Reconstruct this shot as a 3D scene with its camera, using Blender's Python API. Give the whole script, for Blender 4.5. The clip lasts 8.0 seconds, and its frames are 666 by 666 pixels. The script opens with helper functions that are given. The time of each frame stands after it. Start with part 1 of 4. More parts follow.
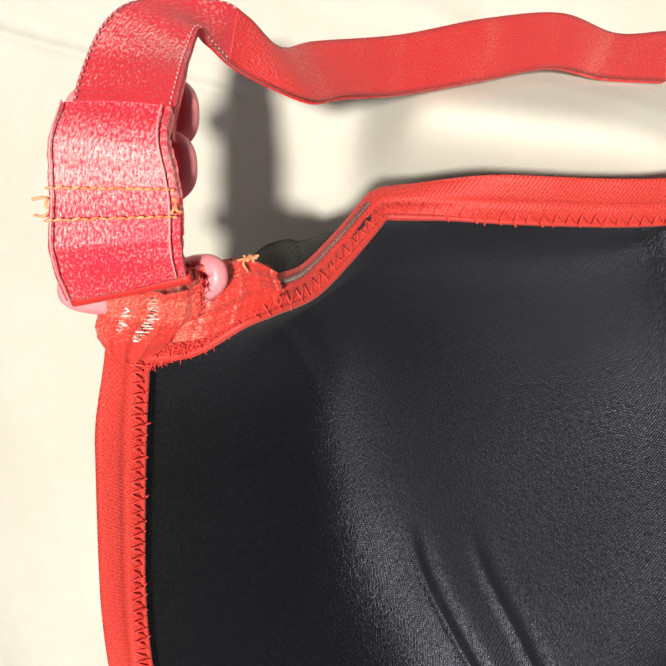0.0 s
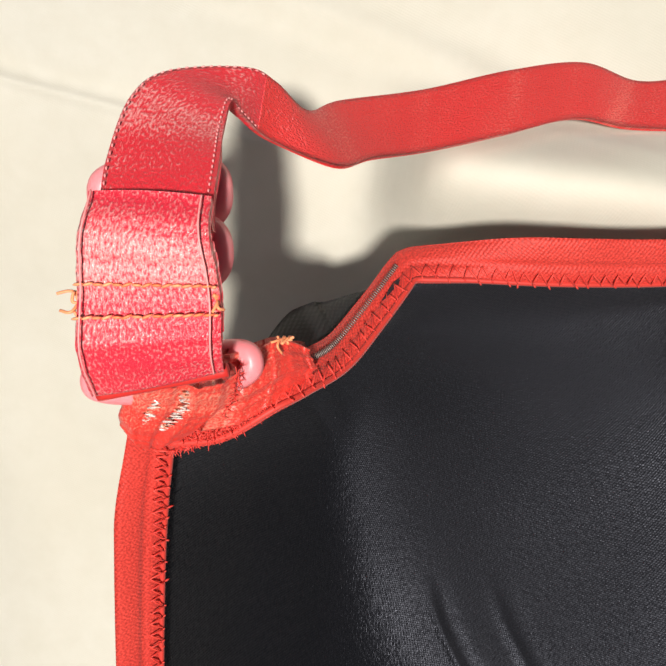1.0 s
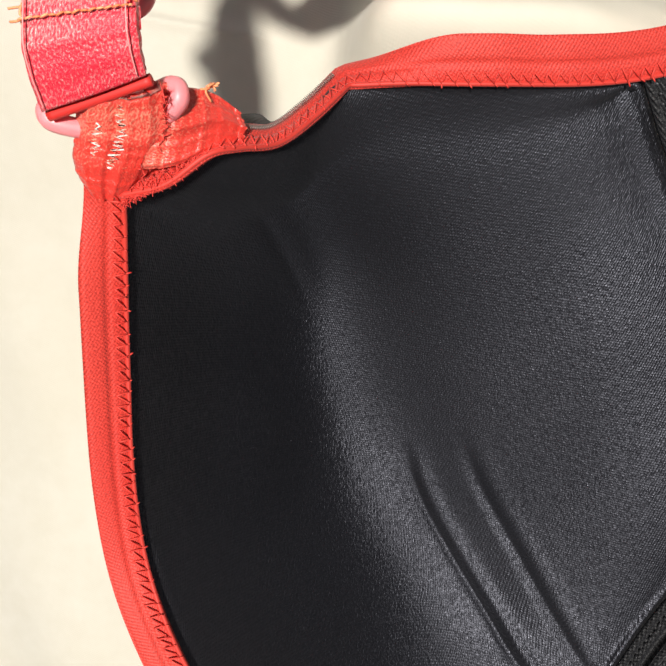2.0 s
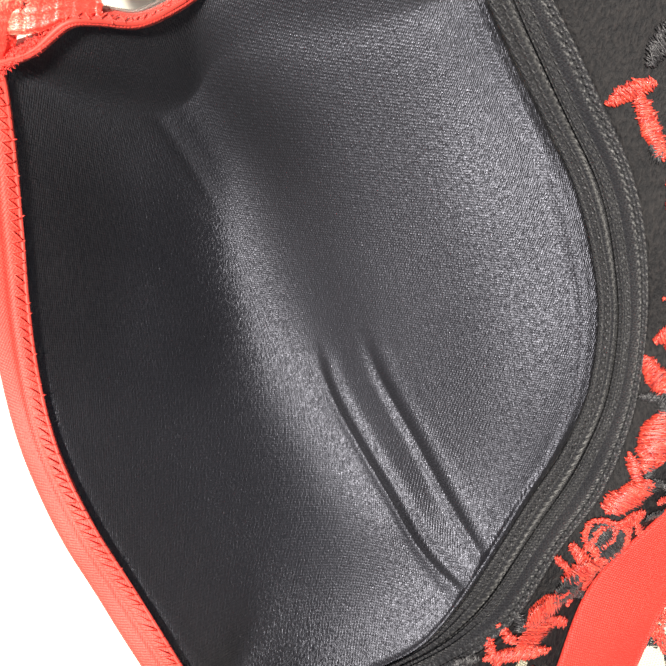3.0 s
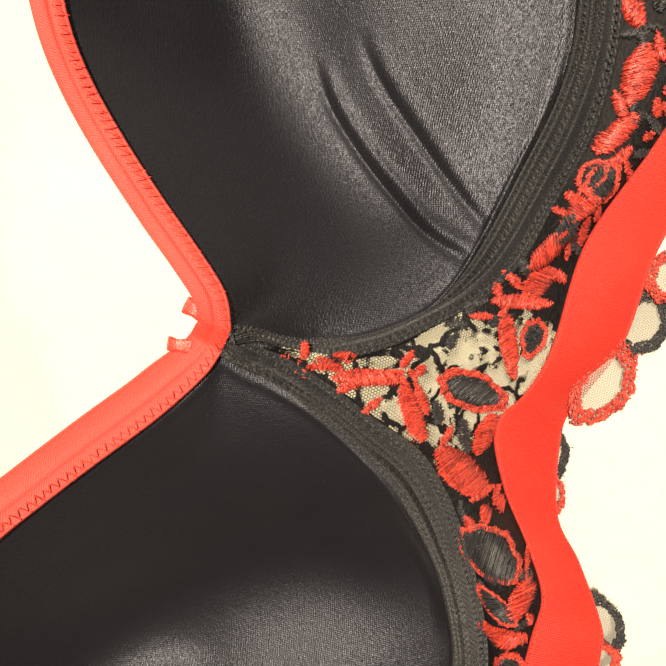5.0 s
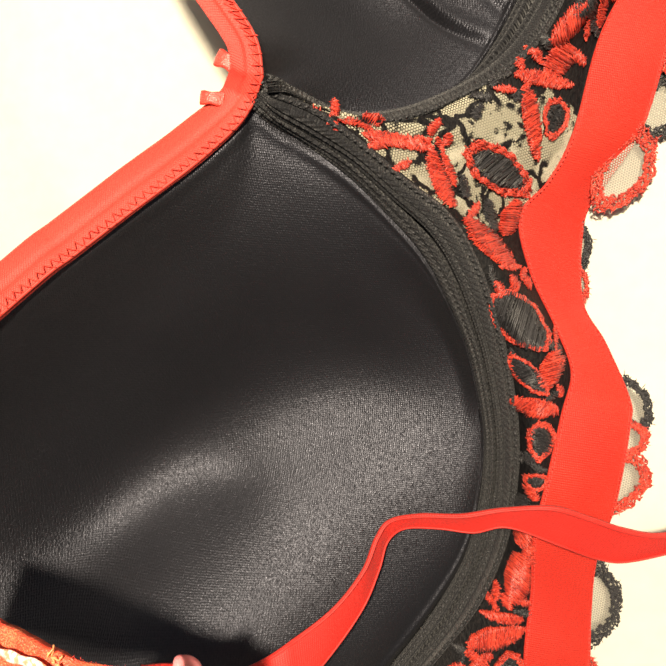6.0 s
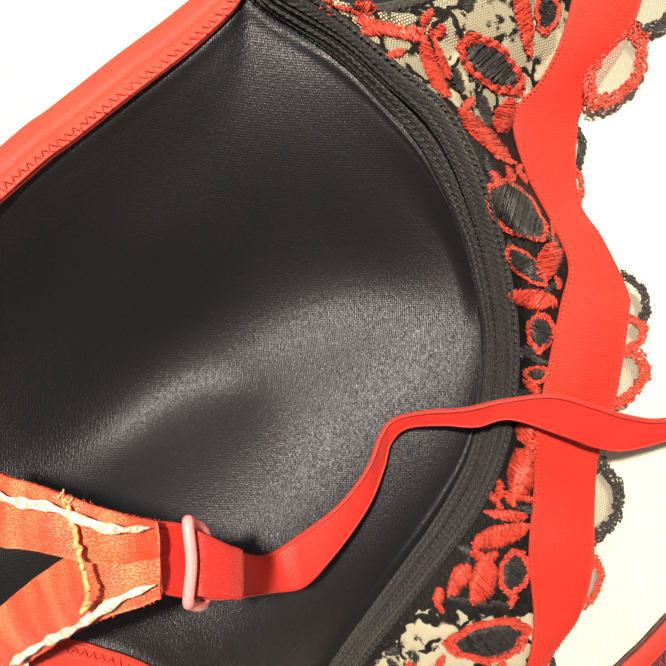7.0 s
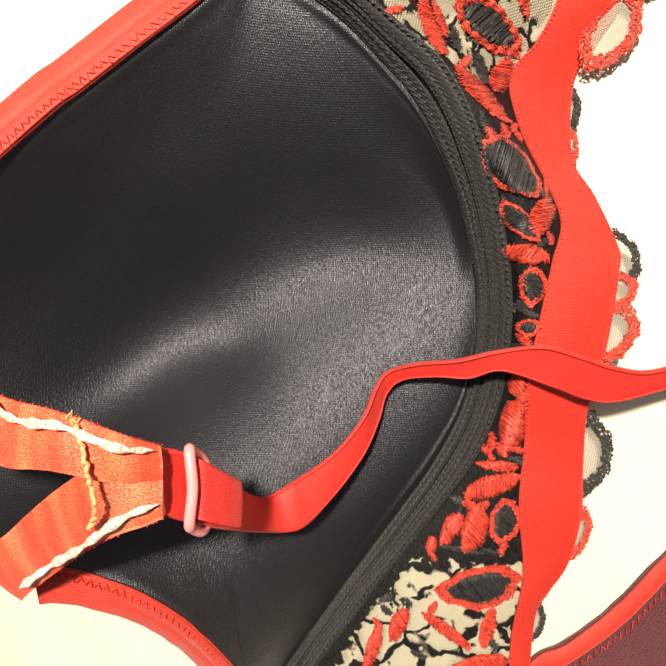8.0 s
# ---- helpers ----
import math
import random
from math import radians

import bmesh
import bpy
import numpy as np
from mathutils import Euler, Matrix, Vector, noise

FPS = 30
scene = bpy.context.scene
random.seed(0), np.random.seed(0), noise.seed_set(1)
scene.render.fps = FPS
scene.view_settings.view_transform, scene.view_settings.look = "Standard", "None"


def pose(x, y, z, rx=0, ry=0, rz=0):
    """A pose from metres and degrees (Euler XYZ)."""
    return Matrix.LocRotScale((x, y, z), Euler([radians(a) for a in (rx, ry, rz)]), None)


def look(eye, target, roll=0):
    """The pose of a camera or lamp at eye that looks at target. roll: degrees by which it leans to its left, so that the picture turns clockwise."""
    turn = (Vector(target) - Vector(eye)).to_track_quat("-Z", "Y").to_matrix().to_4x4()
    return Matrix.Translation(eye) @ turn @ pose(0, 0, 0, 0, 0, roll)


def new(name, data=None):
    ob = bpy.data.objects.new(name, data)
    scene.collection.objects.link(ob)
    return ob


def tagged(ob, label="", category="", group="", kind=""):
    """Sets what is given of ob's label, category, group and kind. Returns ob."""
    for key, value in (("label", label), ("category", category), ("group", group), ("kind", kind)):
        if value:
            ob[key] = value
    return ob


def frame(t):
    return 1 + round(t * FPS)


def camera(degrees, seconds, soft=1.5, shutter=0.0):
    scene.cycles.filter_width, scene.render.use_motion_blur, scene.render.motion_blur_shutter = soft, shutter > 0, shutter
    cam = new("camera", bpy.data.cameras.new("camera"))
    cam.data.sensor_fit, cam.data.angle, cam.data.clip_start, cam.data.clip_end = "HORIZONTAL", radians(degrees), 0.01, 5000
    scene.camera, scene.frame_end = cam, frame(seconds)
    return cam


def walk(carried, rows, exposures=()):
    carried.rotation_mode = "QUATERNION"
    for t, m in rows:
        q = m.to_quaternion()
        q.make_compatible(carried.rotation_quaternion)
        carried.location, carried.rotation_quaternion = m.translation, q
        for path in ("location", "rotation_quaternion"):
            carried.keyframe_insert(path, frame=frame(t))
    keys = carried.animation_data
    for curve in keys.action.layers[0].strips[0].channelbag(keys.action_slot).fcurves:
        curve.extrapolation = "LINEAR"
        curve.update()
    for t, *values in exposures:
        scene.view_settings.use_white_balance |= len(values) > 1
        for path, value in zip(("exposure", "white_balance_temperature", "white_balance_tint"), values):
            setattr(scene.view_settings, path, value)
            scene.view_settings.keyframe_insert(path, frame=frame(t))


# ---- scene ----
# the camera and its way
cam = camera(56.50, 8.0, soft=1.9)
PATH = [
    (0, (-0.02601, 0.08948, 0.16986), (-6.873, 7.927, 8.039)),
    (0.5, (-0.03693, 0.09391, 0.16957), (-6.943, 6.827, 7.704)),
    (1, (-0.03503, 0.09712, 0.16472), (-5.767, 6.493, 7.353)),
    (1.5, (-0.03155, 0.08899, 0.16511), (-6.145, 6.728, 6.351)),
    (2, (-0.01160, 0.05843, 0.17680), (-3.447, 9.891, 5.885)),
    (2.2, (0.00192, 0.05040, 0.18147), (-2.152, 9.720, 4.789)),
    (3.3, (0.02855, 0.02381, 0.18935), (-2.757, 12.736, 5.419)),
    (3.5, (0.02553, 0.01707, 0.19198), (-3.102, 11.647, 5.196)),
    (4, (0.02459, -0.00980, 0.19398), (-2.256, 10.843, 4.448)),
    (4.2, (0.02407, -0.02127, 0.19527), (-1.878, 9.805, 4.220)),
    (5.3, (0.02936, -0.08293, 0.20528), (-2.497, 10.321, 1.243)),
    (5.5, (0.02702, -0.09711, 0.20737), (-2.837, 9.885, 0.727)),
    (6, (0.02051, -0.12725, 0.20879), (-2.714, 9.572, 0.485)),
    (6.5, (0.01784, -0.14412, 0.20867), (-2.990, 9.605, -0.565)),
    (7, (0.01977, -0.15628, 0.21134), (-3.266, 9.146, -1.031)),
    (7.5, (0.01862, -0.16011, 0.21491), (-3.593, 9.402, -1.005)),
    (8, (0.02210, -0.16727, 0.21749), (-4.145, 9.425, -0.525)),
]
walk(cam, [(t, pose(*eye, *turn)) for t, eye, turn in PATH],
     exposures=[(0.0, -0.04, 6500, 10), (0.5, -0.10, 6500, 10), (1.0, -0.20, 6500, 10), (1.5, -0.25, 6500, 10), (2.2, 0.06, 6600, 10), (3.3, 1.28, 6800, 10), (4.2, 0.90, 7100, 10), (5.3, 0.50, 8500, 10), (6.5, 0.72, 8300, 10), (8.0, 0.78, 8000, 10)])

# sky, a wide sun as soft overhead fill, and an added, unseen point light
world = bpy.data.worlds.new("sky")
scene.world = world
world.use_nodes = True
sky = world.node_tree.nodes.new("ShaderNodeTexSky")
sky.sky_type = "NISHITA"
sky.sun_disc = False
sky.sun_elevation = radians(73)
sky.sun_rotation = radians(-23)
world.node_tree.links.new(sky.outputs[0], world.node_tree.nodes["Background"].inputs[0])
world.node_tree.nodes["Background"].inputs[1].default_value = 0.018

sun = new("sun", bpy.data.lights.new("sun", "SUN"))
sun.data.energy = 0.32
sun.data.angle = radians(30)
sun.data.color = (1.0, 0.95, 0.87)
sun.matrix_world = look((-0.12, 0.28, 1.0), (0, 0, 0))

# fixed point light added over the bed, set to fit the cast shadows
lamp = new("added_overhead_light", bpy.data.lights.new("added_overhead_light", "POINT"))
lamp.data.energy = 19.8
lamp.data.shadow_soft_size = 0.022
lamp.data.color = (1.0, 0.96, 0.90)
lamp.location = (0.002, 0.012, 0.58)

# ---- materials ----
def material(name, colour, rough=0.6, metal=0.0, sheen=0.0, spec=0.5):
    m = bpy.data.materials.new(name)
    m.use_nodes = True
    b = m.node_tree.nodes["Principled BSDF"]
    b.inputs["Base Color"].default_value = (*colour, 1)
    b.inputs["Roughness"].default_value = rough
    b.inputs["Metallic"].default_value = metal
    b.inputs["Specular IOR Level"].default_value = spec
    b.inputs["Sheen Weight"].default_value = sheen
    b.inputs["Sheen Roughness"].default_value = 0.45
    return m, m.node_tree.nodes, m.node_tree.links, b


def node(nodes, kind, **values):
    n = nodes.new(kind)
    for key, value in values.items():
        n.inputs[key].default_value = value
    return n


def mixed(nodes, links, fac, a, b):
    n = nodes.new("ShaderNodeMix")
    n.data_type = "RGBA"
    links.new(fac, n.inputs[0])
    for value, slot in ((a, 6), (b, 7)):
        if isinstance(value, tuple):
            n.inputs[slot].default_value = (*value, 1)
        else:
            links.new(value, n.inputs[slot])
    return n.outputs[2]


def ramp(nodes, links, source, low, high):
    n = nodes.new("ShaderNodeMapRange")
    n.inputs["From Min"].default_value, n.inputs["From Max"].default_value = low, high
    links.new(source, n.inputs["Value"])
    return n.outputs[0]


def bump(nodes, links, bsdf, height, strength, distance):
    n = nodes.new("ShaderNodeBump")
    n.inputs["Strength"].default_value, n.inputs["Distance"].default_value = strength, distance
    links.new(height, n.inputs["Height"])
    links.new(n.outputs[0], bsdf.inputs["Normal"])


def noise_of(nodes, links, coord, scale, detail=3.0, rough=0.55, stretch=None):
    source = coord
    if stretch:
        mp = nodes.new("ShaderNodeMapping")
        mp.inputs["Scale"].default_value = stretch
        links.new(coord, mp.inputs[0])
        source = mp.outputs[0]
    n = node(nodes, "ShaderNodeTexNoise", Scale=scale, Detail=detail, Roughness=rough)
    links.new(source, n.inputs["Vector"])
    return n.outputs[0]


def ribs(nodes, links, coord, pitch, turn, wobble=1.2, lean=0.0):
    """Fine parallel ribs of that pitch, in metres, at a turn and a lean in degrees."""
    mp = nodes.new("ShaderNodeMapping")
    mp.inputs["Rotation"].default_value = (0, radians(lean), radians(turn))
    links.new(coord, mp.inputs[0])
    w = node(nodes, "ShaderNodeTexWave", Scale=0.314 / pitch, Distortion=wobble, Detail=2.0)
    w.inputs["Detail Scale"].default_value = 2.5
    links.new(mp.outputs[0], w.inputs["Vector"])
    return w.outputs[1]


def added(nodes, links, a, b, weight):
    n = nodes.new("ShaderNodeMath")
    n.operation = "MULTIPLY_ADD"
    links.new(b, n.inputs[0])
    n.inputs[1].default_value = weight
    links.new(a, n.inputs[2])
    return n.outputs[0]


def knit(name, colour, other, rough, sheen, pitch, turn, depth, lint=0.0, spec=0.5, uv=False, tint=None):
    """A knitted or woven cloth: ribs, grain, faint patches and a little lint."""
    m, nodes, links, b = material(name, colour, rough, 0, sheen, spec)
    if tint:
        b.inputs["Specular Tint"].default_value = (*tint, 1)
    tc = nodes.new("ShaderNodeTexCoord")
    coord = tc.outputs["UV"] if uv else tc.outputs["Object"]
    patch = noise_of(nodes, links, coord, 45)
    grain = noise_of(nodes, links, coord, 2600, 2)
    col = mixed(nodes, links, ramp(nodes, links, patch, 0.35, 0.65), colour, other)
    dark = tuple(0.62 * c for c in colour)
    col = mixed(nodes, links, ramp(nodes, links, grain, 0.38, 0.68), dark, col)
    if lint:
        v = node(nodes, "ShaderNodeTexVoronoi", Scale=260.0)
        links.new(coord, v.inputs["Vector"])
        spot = ramp(nodes, links, v.outputs["Distance"], lint, lint * 0.4)
        col = mixed(nodes, links, spot, col, (0.28, 0.27, 0.29))
    links.new(col, b.inputs["Base Color"])
    links.new(ramp(nodes, links, grain, -0.6, 1.6), b.inputs["Sheen Roughness"])
    rib = ribs(nodes, links, coord, pitch, turn)
    cross = ribs(nodes, links, coord, pitch * 0.8, turn + 82)
    height = added(nodes, links, added(nodes, links, rib, cross, 0.55), grain, 1.3)
    bump(nodes, links, b, height, 0.55, depth)
    return m


def satin_lining(brushed):
    """Black satin with its nap brushed along one way: long fine streaks, faint twill ribs, grain that sparkles, a little lint."""
    m, nodes, links, b = material("black_satin_lining", (0.006, 0.0057, 0.0066), 0.45, 0, 0.02, 0.78)
    b.inputs["Specular Tint"].default_value = (0.81, 0.84, 1.0, 1)
    tc = nodes.new("ShaderNodeTexCoord")
    o = tc.outputs["Object"]
    patch = noise_of(nodes, links, o, 45)
    grain = noise_of(nodes, links, o, 3600, 2)
    streak = noise_of(nodes, links, o, 2300, 1, 0.5, (1.2, 0.34, 0.45))
    column = ribs(nodes, links, o, 0.00044, 3, 2.5, -40)
    course = ribs(nodes, links, o, 0.00062, 93, 2.5)
    yarn = added(nodes, links, added(nodes, links, streak, column, 0.32), course, 0.18)
    col = mixed(nodes, links, ramp(nodes, links, patch, 0.35, 0.65), (0.0095, 0.0090, 0.0104), (0.0125, 0.0118, 0.0134))
    col = mixed(nodes, links, ramp(nodes, links, yarn, 0.55, 0.98), (0.0020, 0.0019, 0.0022), col)
    v = node(nodes, "ShaderNodeTexVoronoi", Scale=230.0)
    links.new(o, v.inputs["Vector"])
    col = mixed(nodes, links, ramp(nodes, links, v.outputs["Distance"], 0.022, 0.008), col, (0.25, 0.24, 0.26))
    links.new(col, b.inputs["Base Color"])
    b.inputs["Anisotropic"].default_value = brushed
    nap = nodes.new("ShaderNodeTangent")
    nap.direction_type = "UV_MAP"
    links.new(nap.outputs[0], b.inputs["Tangent"])
    height = added(nodes, links, yarn, grain, 0.25)
    links.new(ramp(nodes, links, height, 1.98, -0.40), b.inputs["Roughness"])
    bump(nodes, links, b, height, 1.0, 0.00016)
    return m


SATIN = satin_lining(0.45)
SATIN_PLAIN = satin_lining(0.1)
CASING = knit("black_plush_tape", (0.0062, 0.0064, 0.0092), (0.0105, 0.0108, 0.0145), 0.55, 0.12, 0.0010, 62, 0.0013, uv=True)
BLACK_CLOTH = knit("black_outer_cloth", (0.010, 0.010, 0.012), (0.014, 0.014, 0.016), 0.7, 0.02, 0.0007, 0, 0.0001)
BINDING = knit("red_binding_elastic", (0.74, 0.042, 0.027), (0.82, 0.060, 0.038), 0.6, 0.10, 0.0006, 35, 0.00010, uv=True)
ELASTIC = knit("red_band_elastic", (0.70, 0.021, 0.010), (0.80, 0.034, 0.016), 0.6, 0.08, 0.0007, 0, 0.00018, uv=True)
STRAP_RED = knit("red_strap_elastic", (0.72, 0.024, 0.018), (0.80, 0.034, 0.026), 0.58, 0.06, 0.0007, 0, 0.00007, uv=True)
MAROON = knit("maroon_power_mesh", (0.11, 0.012, 0.022), (0.15, 0.02, 0.03), 0.7, 0.3, 0.0012, 30, 0.0004)


def glossy_strap(name, colour, pale, spread, shine=0.6, relief=0.0006):
    """Shiny woven elastic: short floats over a red ground, their pale sheen painted into the colour, thicker in some
    patches.
    """
    m, nodes, links, b = material(name, colour, 0.4, 0, 0.05, shine)
    tc = nodes.new("ShaderNodeTexCoord")
    uv = tc.outputs["UV"]
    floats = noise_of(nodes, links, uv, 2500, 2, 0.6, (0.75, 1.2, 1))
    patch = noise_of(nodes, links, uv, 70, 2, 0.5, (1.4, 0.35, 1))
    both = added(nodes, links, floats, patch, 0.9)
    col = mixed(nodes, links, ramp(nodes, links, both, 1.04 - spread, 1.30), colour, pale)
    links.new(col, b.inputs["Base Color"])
    links.new(ramp(nodes, links, floats, 0.95, -0.05), b.inputs["Roughness"])
    bump(nodes, links, b, floats, 0.8, relief)
    return m


# second colour of each: pale satin sheen and glints put into the base colour
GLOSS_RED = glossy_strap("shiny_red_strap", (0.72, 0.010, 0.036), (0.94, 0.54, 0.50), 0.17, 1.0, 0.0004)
GLOSS_LOOP = glossy_strap("sheen_flecked_strap", (0.68, 0.012, 0.026), (0.92, 0.48, 0.45), 0.07, 1.0, 0.0004)
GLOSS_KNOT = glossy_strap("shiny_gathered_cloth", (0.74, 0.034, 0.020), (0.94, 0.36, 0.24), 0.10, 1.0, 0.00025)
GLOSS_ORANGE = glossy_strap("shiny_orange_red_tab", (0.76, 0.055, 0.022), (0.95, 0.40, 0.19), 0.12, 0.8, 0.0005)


def embroidery(name, colour, pale, pitch):
    """Satin stitch: close parallel threads with a silky shine."""
    m, nodes, links, b = material(name, colour, 0.7, 0, 0.05, 0.15)
    tc = nodes.new("ShaderNodeTexCoord")
    uv = tc.outputs["UV"]
    rows = ribs(nodes, links, uv, pitch, 0, 1.6)
    patch = noise_of(nodes, links, uv, 420, 3)
    shade = added(nodes, links, rows, patch, 0.9)
    col = mixed(nodes, links, ramp(nodes, links, shade, 0.45, 1.35), colour, pale)
    links.new(col, b.inputs["Base Color"])
    bump(nodes, links, b, shade, 0.8, 0.0004)
    return m


GLOSS_STRAP = glossy_strap("shiny_red_long_strap", (0.68, 0.020, 0.019), (0.84, 0.17, 0.13), 0.02, 0.8)
EMB_RED = embroidery("red_satin_stitch", (0.26, 0.006, 0.006), (0.66, 0.06, 0.03), 0.0007)
EMB_BLACK = embroidery("black_satin_stitch", (0.006, 0.005, 0.006), (0.012, 0.011, 0.013), 0.0006)


def stitch_thread(name, colour, pale, rough):
    """Silky embroidery thread, each strand a little different in tone."""
    m, nodes, links, b = material(name, colour, rough, 0, 0.05, 0.45)
    geo = nodes.new("ShaderNodeNewGeometry")
    tc = nodes.new("ShaderNodeTexCoord")
    n = noise_of(nodes, links, tc.outputs["Object"], 700, 3)
    tone = added(nodes, links, geo.outputs["Random Per Island"], n, 0.8)
    links.new(mixed(nodes, links, ramp(nodes, links, tone, 0.2, 1.5), colour, pale), b.inputs["Base Color"])
    return m


THREAD_RED = stitch_thread("red_sewing_thread", (0.66, 0.030, 0.024), (0.80, 0.07, 0.05), 0.5)
THREAD_ZIGZAG = stitch_thread("deep_red_zigzag_thread", (0.66, 0.028, 0.020), (0.80, 0.065, 0.042), 0.55)
THREAD_ORANGE = stitch_thread("orange_loose_thread", (0.85, 0.17, 0.05), (0.92, 0.42, 0.20), 0.5)
THREAD_BLACK = stitch_thread("black_sewing_thread", (0.014, 0.014, 0.016), (0.045, 0.045, 0.050), 0.42)
THREAD_PINK = stitch_thread("pale_pink_thread", (0.85, 0.22, 0.23), (0.9, 0.40, 0.38), 0.5)
STITCH_RED = stitch_thread("red_embroidery_thread", (0.17, 0.002, 0.004), (0.86, 0.085, 0.05), 0.34)
STITCH_BLACK = stitch_thread("black_embroidery_thread", (0.004, 0.004, 0.005), (0.040, 0.038, 0.042), 0.42)


def plastic(name, colour, rough):
    m, nodes, links, b = material(name, colour, rough, 0, 0, 0.5)
    tc = nodes.new("ShaderNodeTexCoord")
    n = noise_of(nodes, links, tc.outputs["Object"], 300, 3)
    b.inputs["Subsurface Weight"].default_value = 0.25
    b.inputs["Subsurface Scale"].default_value = 0.002
    b.inputs["Subsurface Radius"].default_value = (1.0, 0.4, 0.4)
    links.new(ramp(nodes, links, n, -0.6, 2.2), b.inputs["Roughness"])
    return m


PINK = plastic("pink_moulded_plastic", (0.86, 0.27, 0.29), 0.3)


def clear_thread():
    """Pale glassy piping, its glints painted as random whitish patches over orange."""
    m, nodes, links, b = material("pale_glassy_piping", (0.86, 0.80, 0.74), 0.22, 0, 0.0, 0.9)
    tc = nodes.new("ShaderNodeTexCoord")
    n = noise_of(nodes, links, tc.outputs["Object"], 900, 3)
    links.new(mixed(nodes, links, ramp(nodes, links, n, 0.40, 0.56), (0.85, 0.35, 0.22), (0.90, 0.86, 0.80)), b.inputs["Base Color"])
    bump(nodes, links, b, n, 0.7, 0.0006)
    return m


PIPING = clear_thread()


def metal_thread():
    m, nodes, links, b = material("grey_metallic_cord", (0.24, 0.21, 0.19), 0.45, 0.6, 0, 0.5)
    return m


CORD = metal_thread()


def tulle(name, colour, pitch, cover):
    """Hexagon-like net: threads with open holes between them."""
    m, nodes, links, b = material(name, colour, 0.7, 0, 0.2)
    tc = nodes.new("ShaderNodeTexCoord")
    o = tc.outputs["Object"]
    waves = [ribs(nodes, links, o, pitch * 0.87, turn, 0.25) for turn in (8, 68, 128)]
    total = added(nodes, links, added(nodes, links, waves[0], waves[1], 1.0), waves[2], 1.0)
    thread = ramp(nodes, links, total, cover + 0.12, cover - 0.12)
    clear = nodes.new("ShaderNodeBsdfTransparent")
    mix = nodes.new("ShaderNodeMixShader")
    links.new(thread, mix.inputs[0])
    links.new(clear.outputs[0], mix.inputs[1])
    links.new(b.outputs[0], mix.inputs[2])
    links.new(mix.outputs[0], nodes["Material Output"].inputs[0])
    return m


def embroidered_net():
    """Cream net with dense black stitching where the density is high, and thin black veins elsewhere."""
    m = tulle("embroidered_net", (0.46, 0.43, 0.32), 0.00080, 1.75)
    nodes, links = m.node_tree.nodes, m.node_tree.links
    tc = nodes.new("ShaderNodeTexCoord")
    o = tc.outputs["Object"]
    amount = nodes.new("ShaderNodeSeparateXYZ")
    links.new(tc.outputs["UV"], amount.inputs[0])
    blot = noise_of(nodes, links, o, 190, 4, 0.6)
    fill = ramp(nodes, links, added(nodes, links, amount.outputs[0], blot, 1.0), 0.97, 1.03)
    bend = node(nodes, "ShaderNodeTexNoise", Scale=150.0, Detail=2.0)
    links.new(o, bend.inputs["Vector"])
    shift = nodes.new("ShaderNodeVectorMath")
    shift.operation = "MULTIPLY_ADD"
    links.new(bend.outputs["Color"], shift.inputs[0])
    shift.inputs[1].default_value = (0.008, 0.008, 0.008)
    links.new(o, shift.inputs[2])
    veins = node(nodes, "ShaderNodeTexVoronoi", Scale=75.0)
    veins.feature = "DISTANCE_TO_EDGE"
    links.new(shift.outputs[0], veins.inputs["Vector"])
    some = noise_of(nodes, links, o, 60, 2)
    vein = nodes.new("ShaderNodeMath")
    vein.operation = "MULTIPLY"
    links.new(ramp(nodes, links, veins.outputs["Distance"], 0.075, 0.05), vein.inputs[0])
    links.new(ramp(nodes, links, some, 0.44, 0.47), vein.inputs[1])
    both = nodes.new("ShaderNodeMath")
    both.operation = "MAXIMUM"
    links.new(fill, both.inputs[0])
    links.new(vein.outputs[0], both.inputs[1])
    thread = node(nodes, "ShaderNodeBsdfPrincipled", Roughness=0.65)
    thread.inputs["Specular IOR Level"].default_value = 0.2
    grain = noise_of(nodes, links, o, 1400, 3, 0.6, (1, 0.4, 1))
    links.new(mixed(nodes, links, ramp(nodes, links, grain, 0.4, 0.75), (0.003, 0.003, 0.004), (0.016, 0.014, 0.014)), thread.inputs["Base Color"])
    bump(nodes, links, thread, grain, 0.8, 0.0005)
    ground = nodes["Material Output"].inputs[0].links[0].from_socket
    mix = nodes.new("ShaderNodeMixShader")
    links.new(both.outputs[0], mix.inputs[0])
    links.new(ground, mix.inputs[1])
    links.new(thread.outputs[0], mix.inputs[2])
    links.new(mix.outputs[0], nodes["Material Output"].inputs[0])
    return m


NET = embroidered_net()
NET_EDGE = tulle("pale_tulle_net", (0.36, 0.34, 0.28), 0.0008, 1.75)


def sheet_cloth():
    m, nodes, links, b = material("cream_cotton_sheet", (0.80, 0.77, 0.68), 0.85, 0, 0.15, 0.3)
    tc = nodes.new("ShaderNodeTexCoord")
    o = tc.outputs["Object"]
    broad = noise_of(nodes, links, o, 9, 4)
    fine = noise_of(nodes, links, o, 160, 4)
    col = mixed(nodes, links, ramp(nodes, links, broad, 0.3, 0.7), (0.74, 0.71, 0.62), (0.69, 0.65, 0.54))
    col = mixed(nodes, links, ramp(nodes, links, fine, 0.3, 1.4), col, (0.64, 0.60, 0.49))
    links.new(col, b.inputs["Base Color"])
    weave = added(nodes, links, ribs(nodes, links, o, 0.0006, 20), ribs(nodes, links, o, 0.0006, 110), 1.0)
    bump(nodes, links, b, added(nodes, links, fine, weave, 0.15), 0.25, 0.0003)
    return m


SHEET = sheet_cloth()


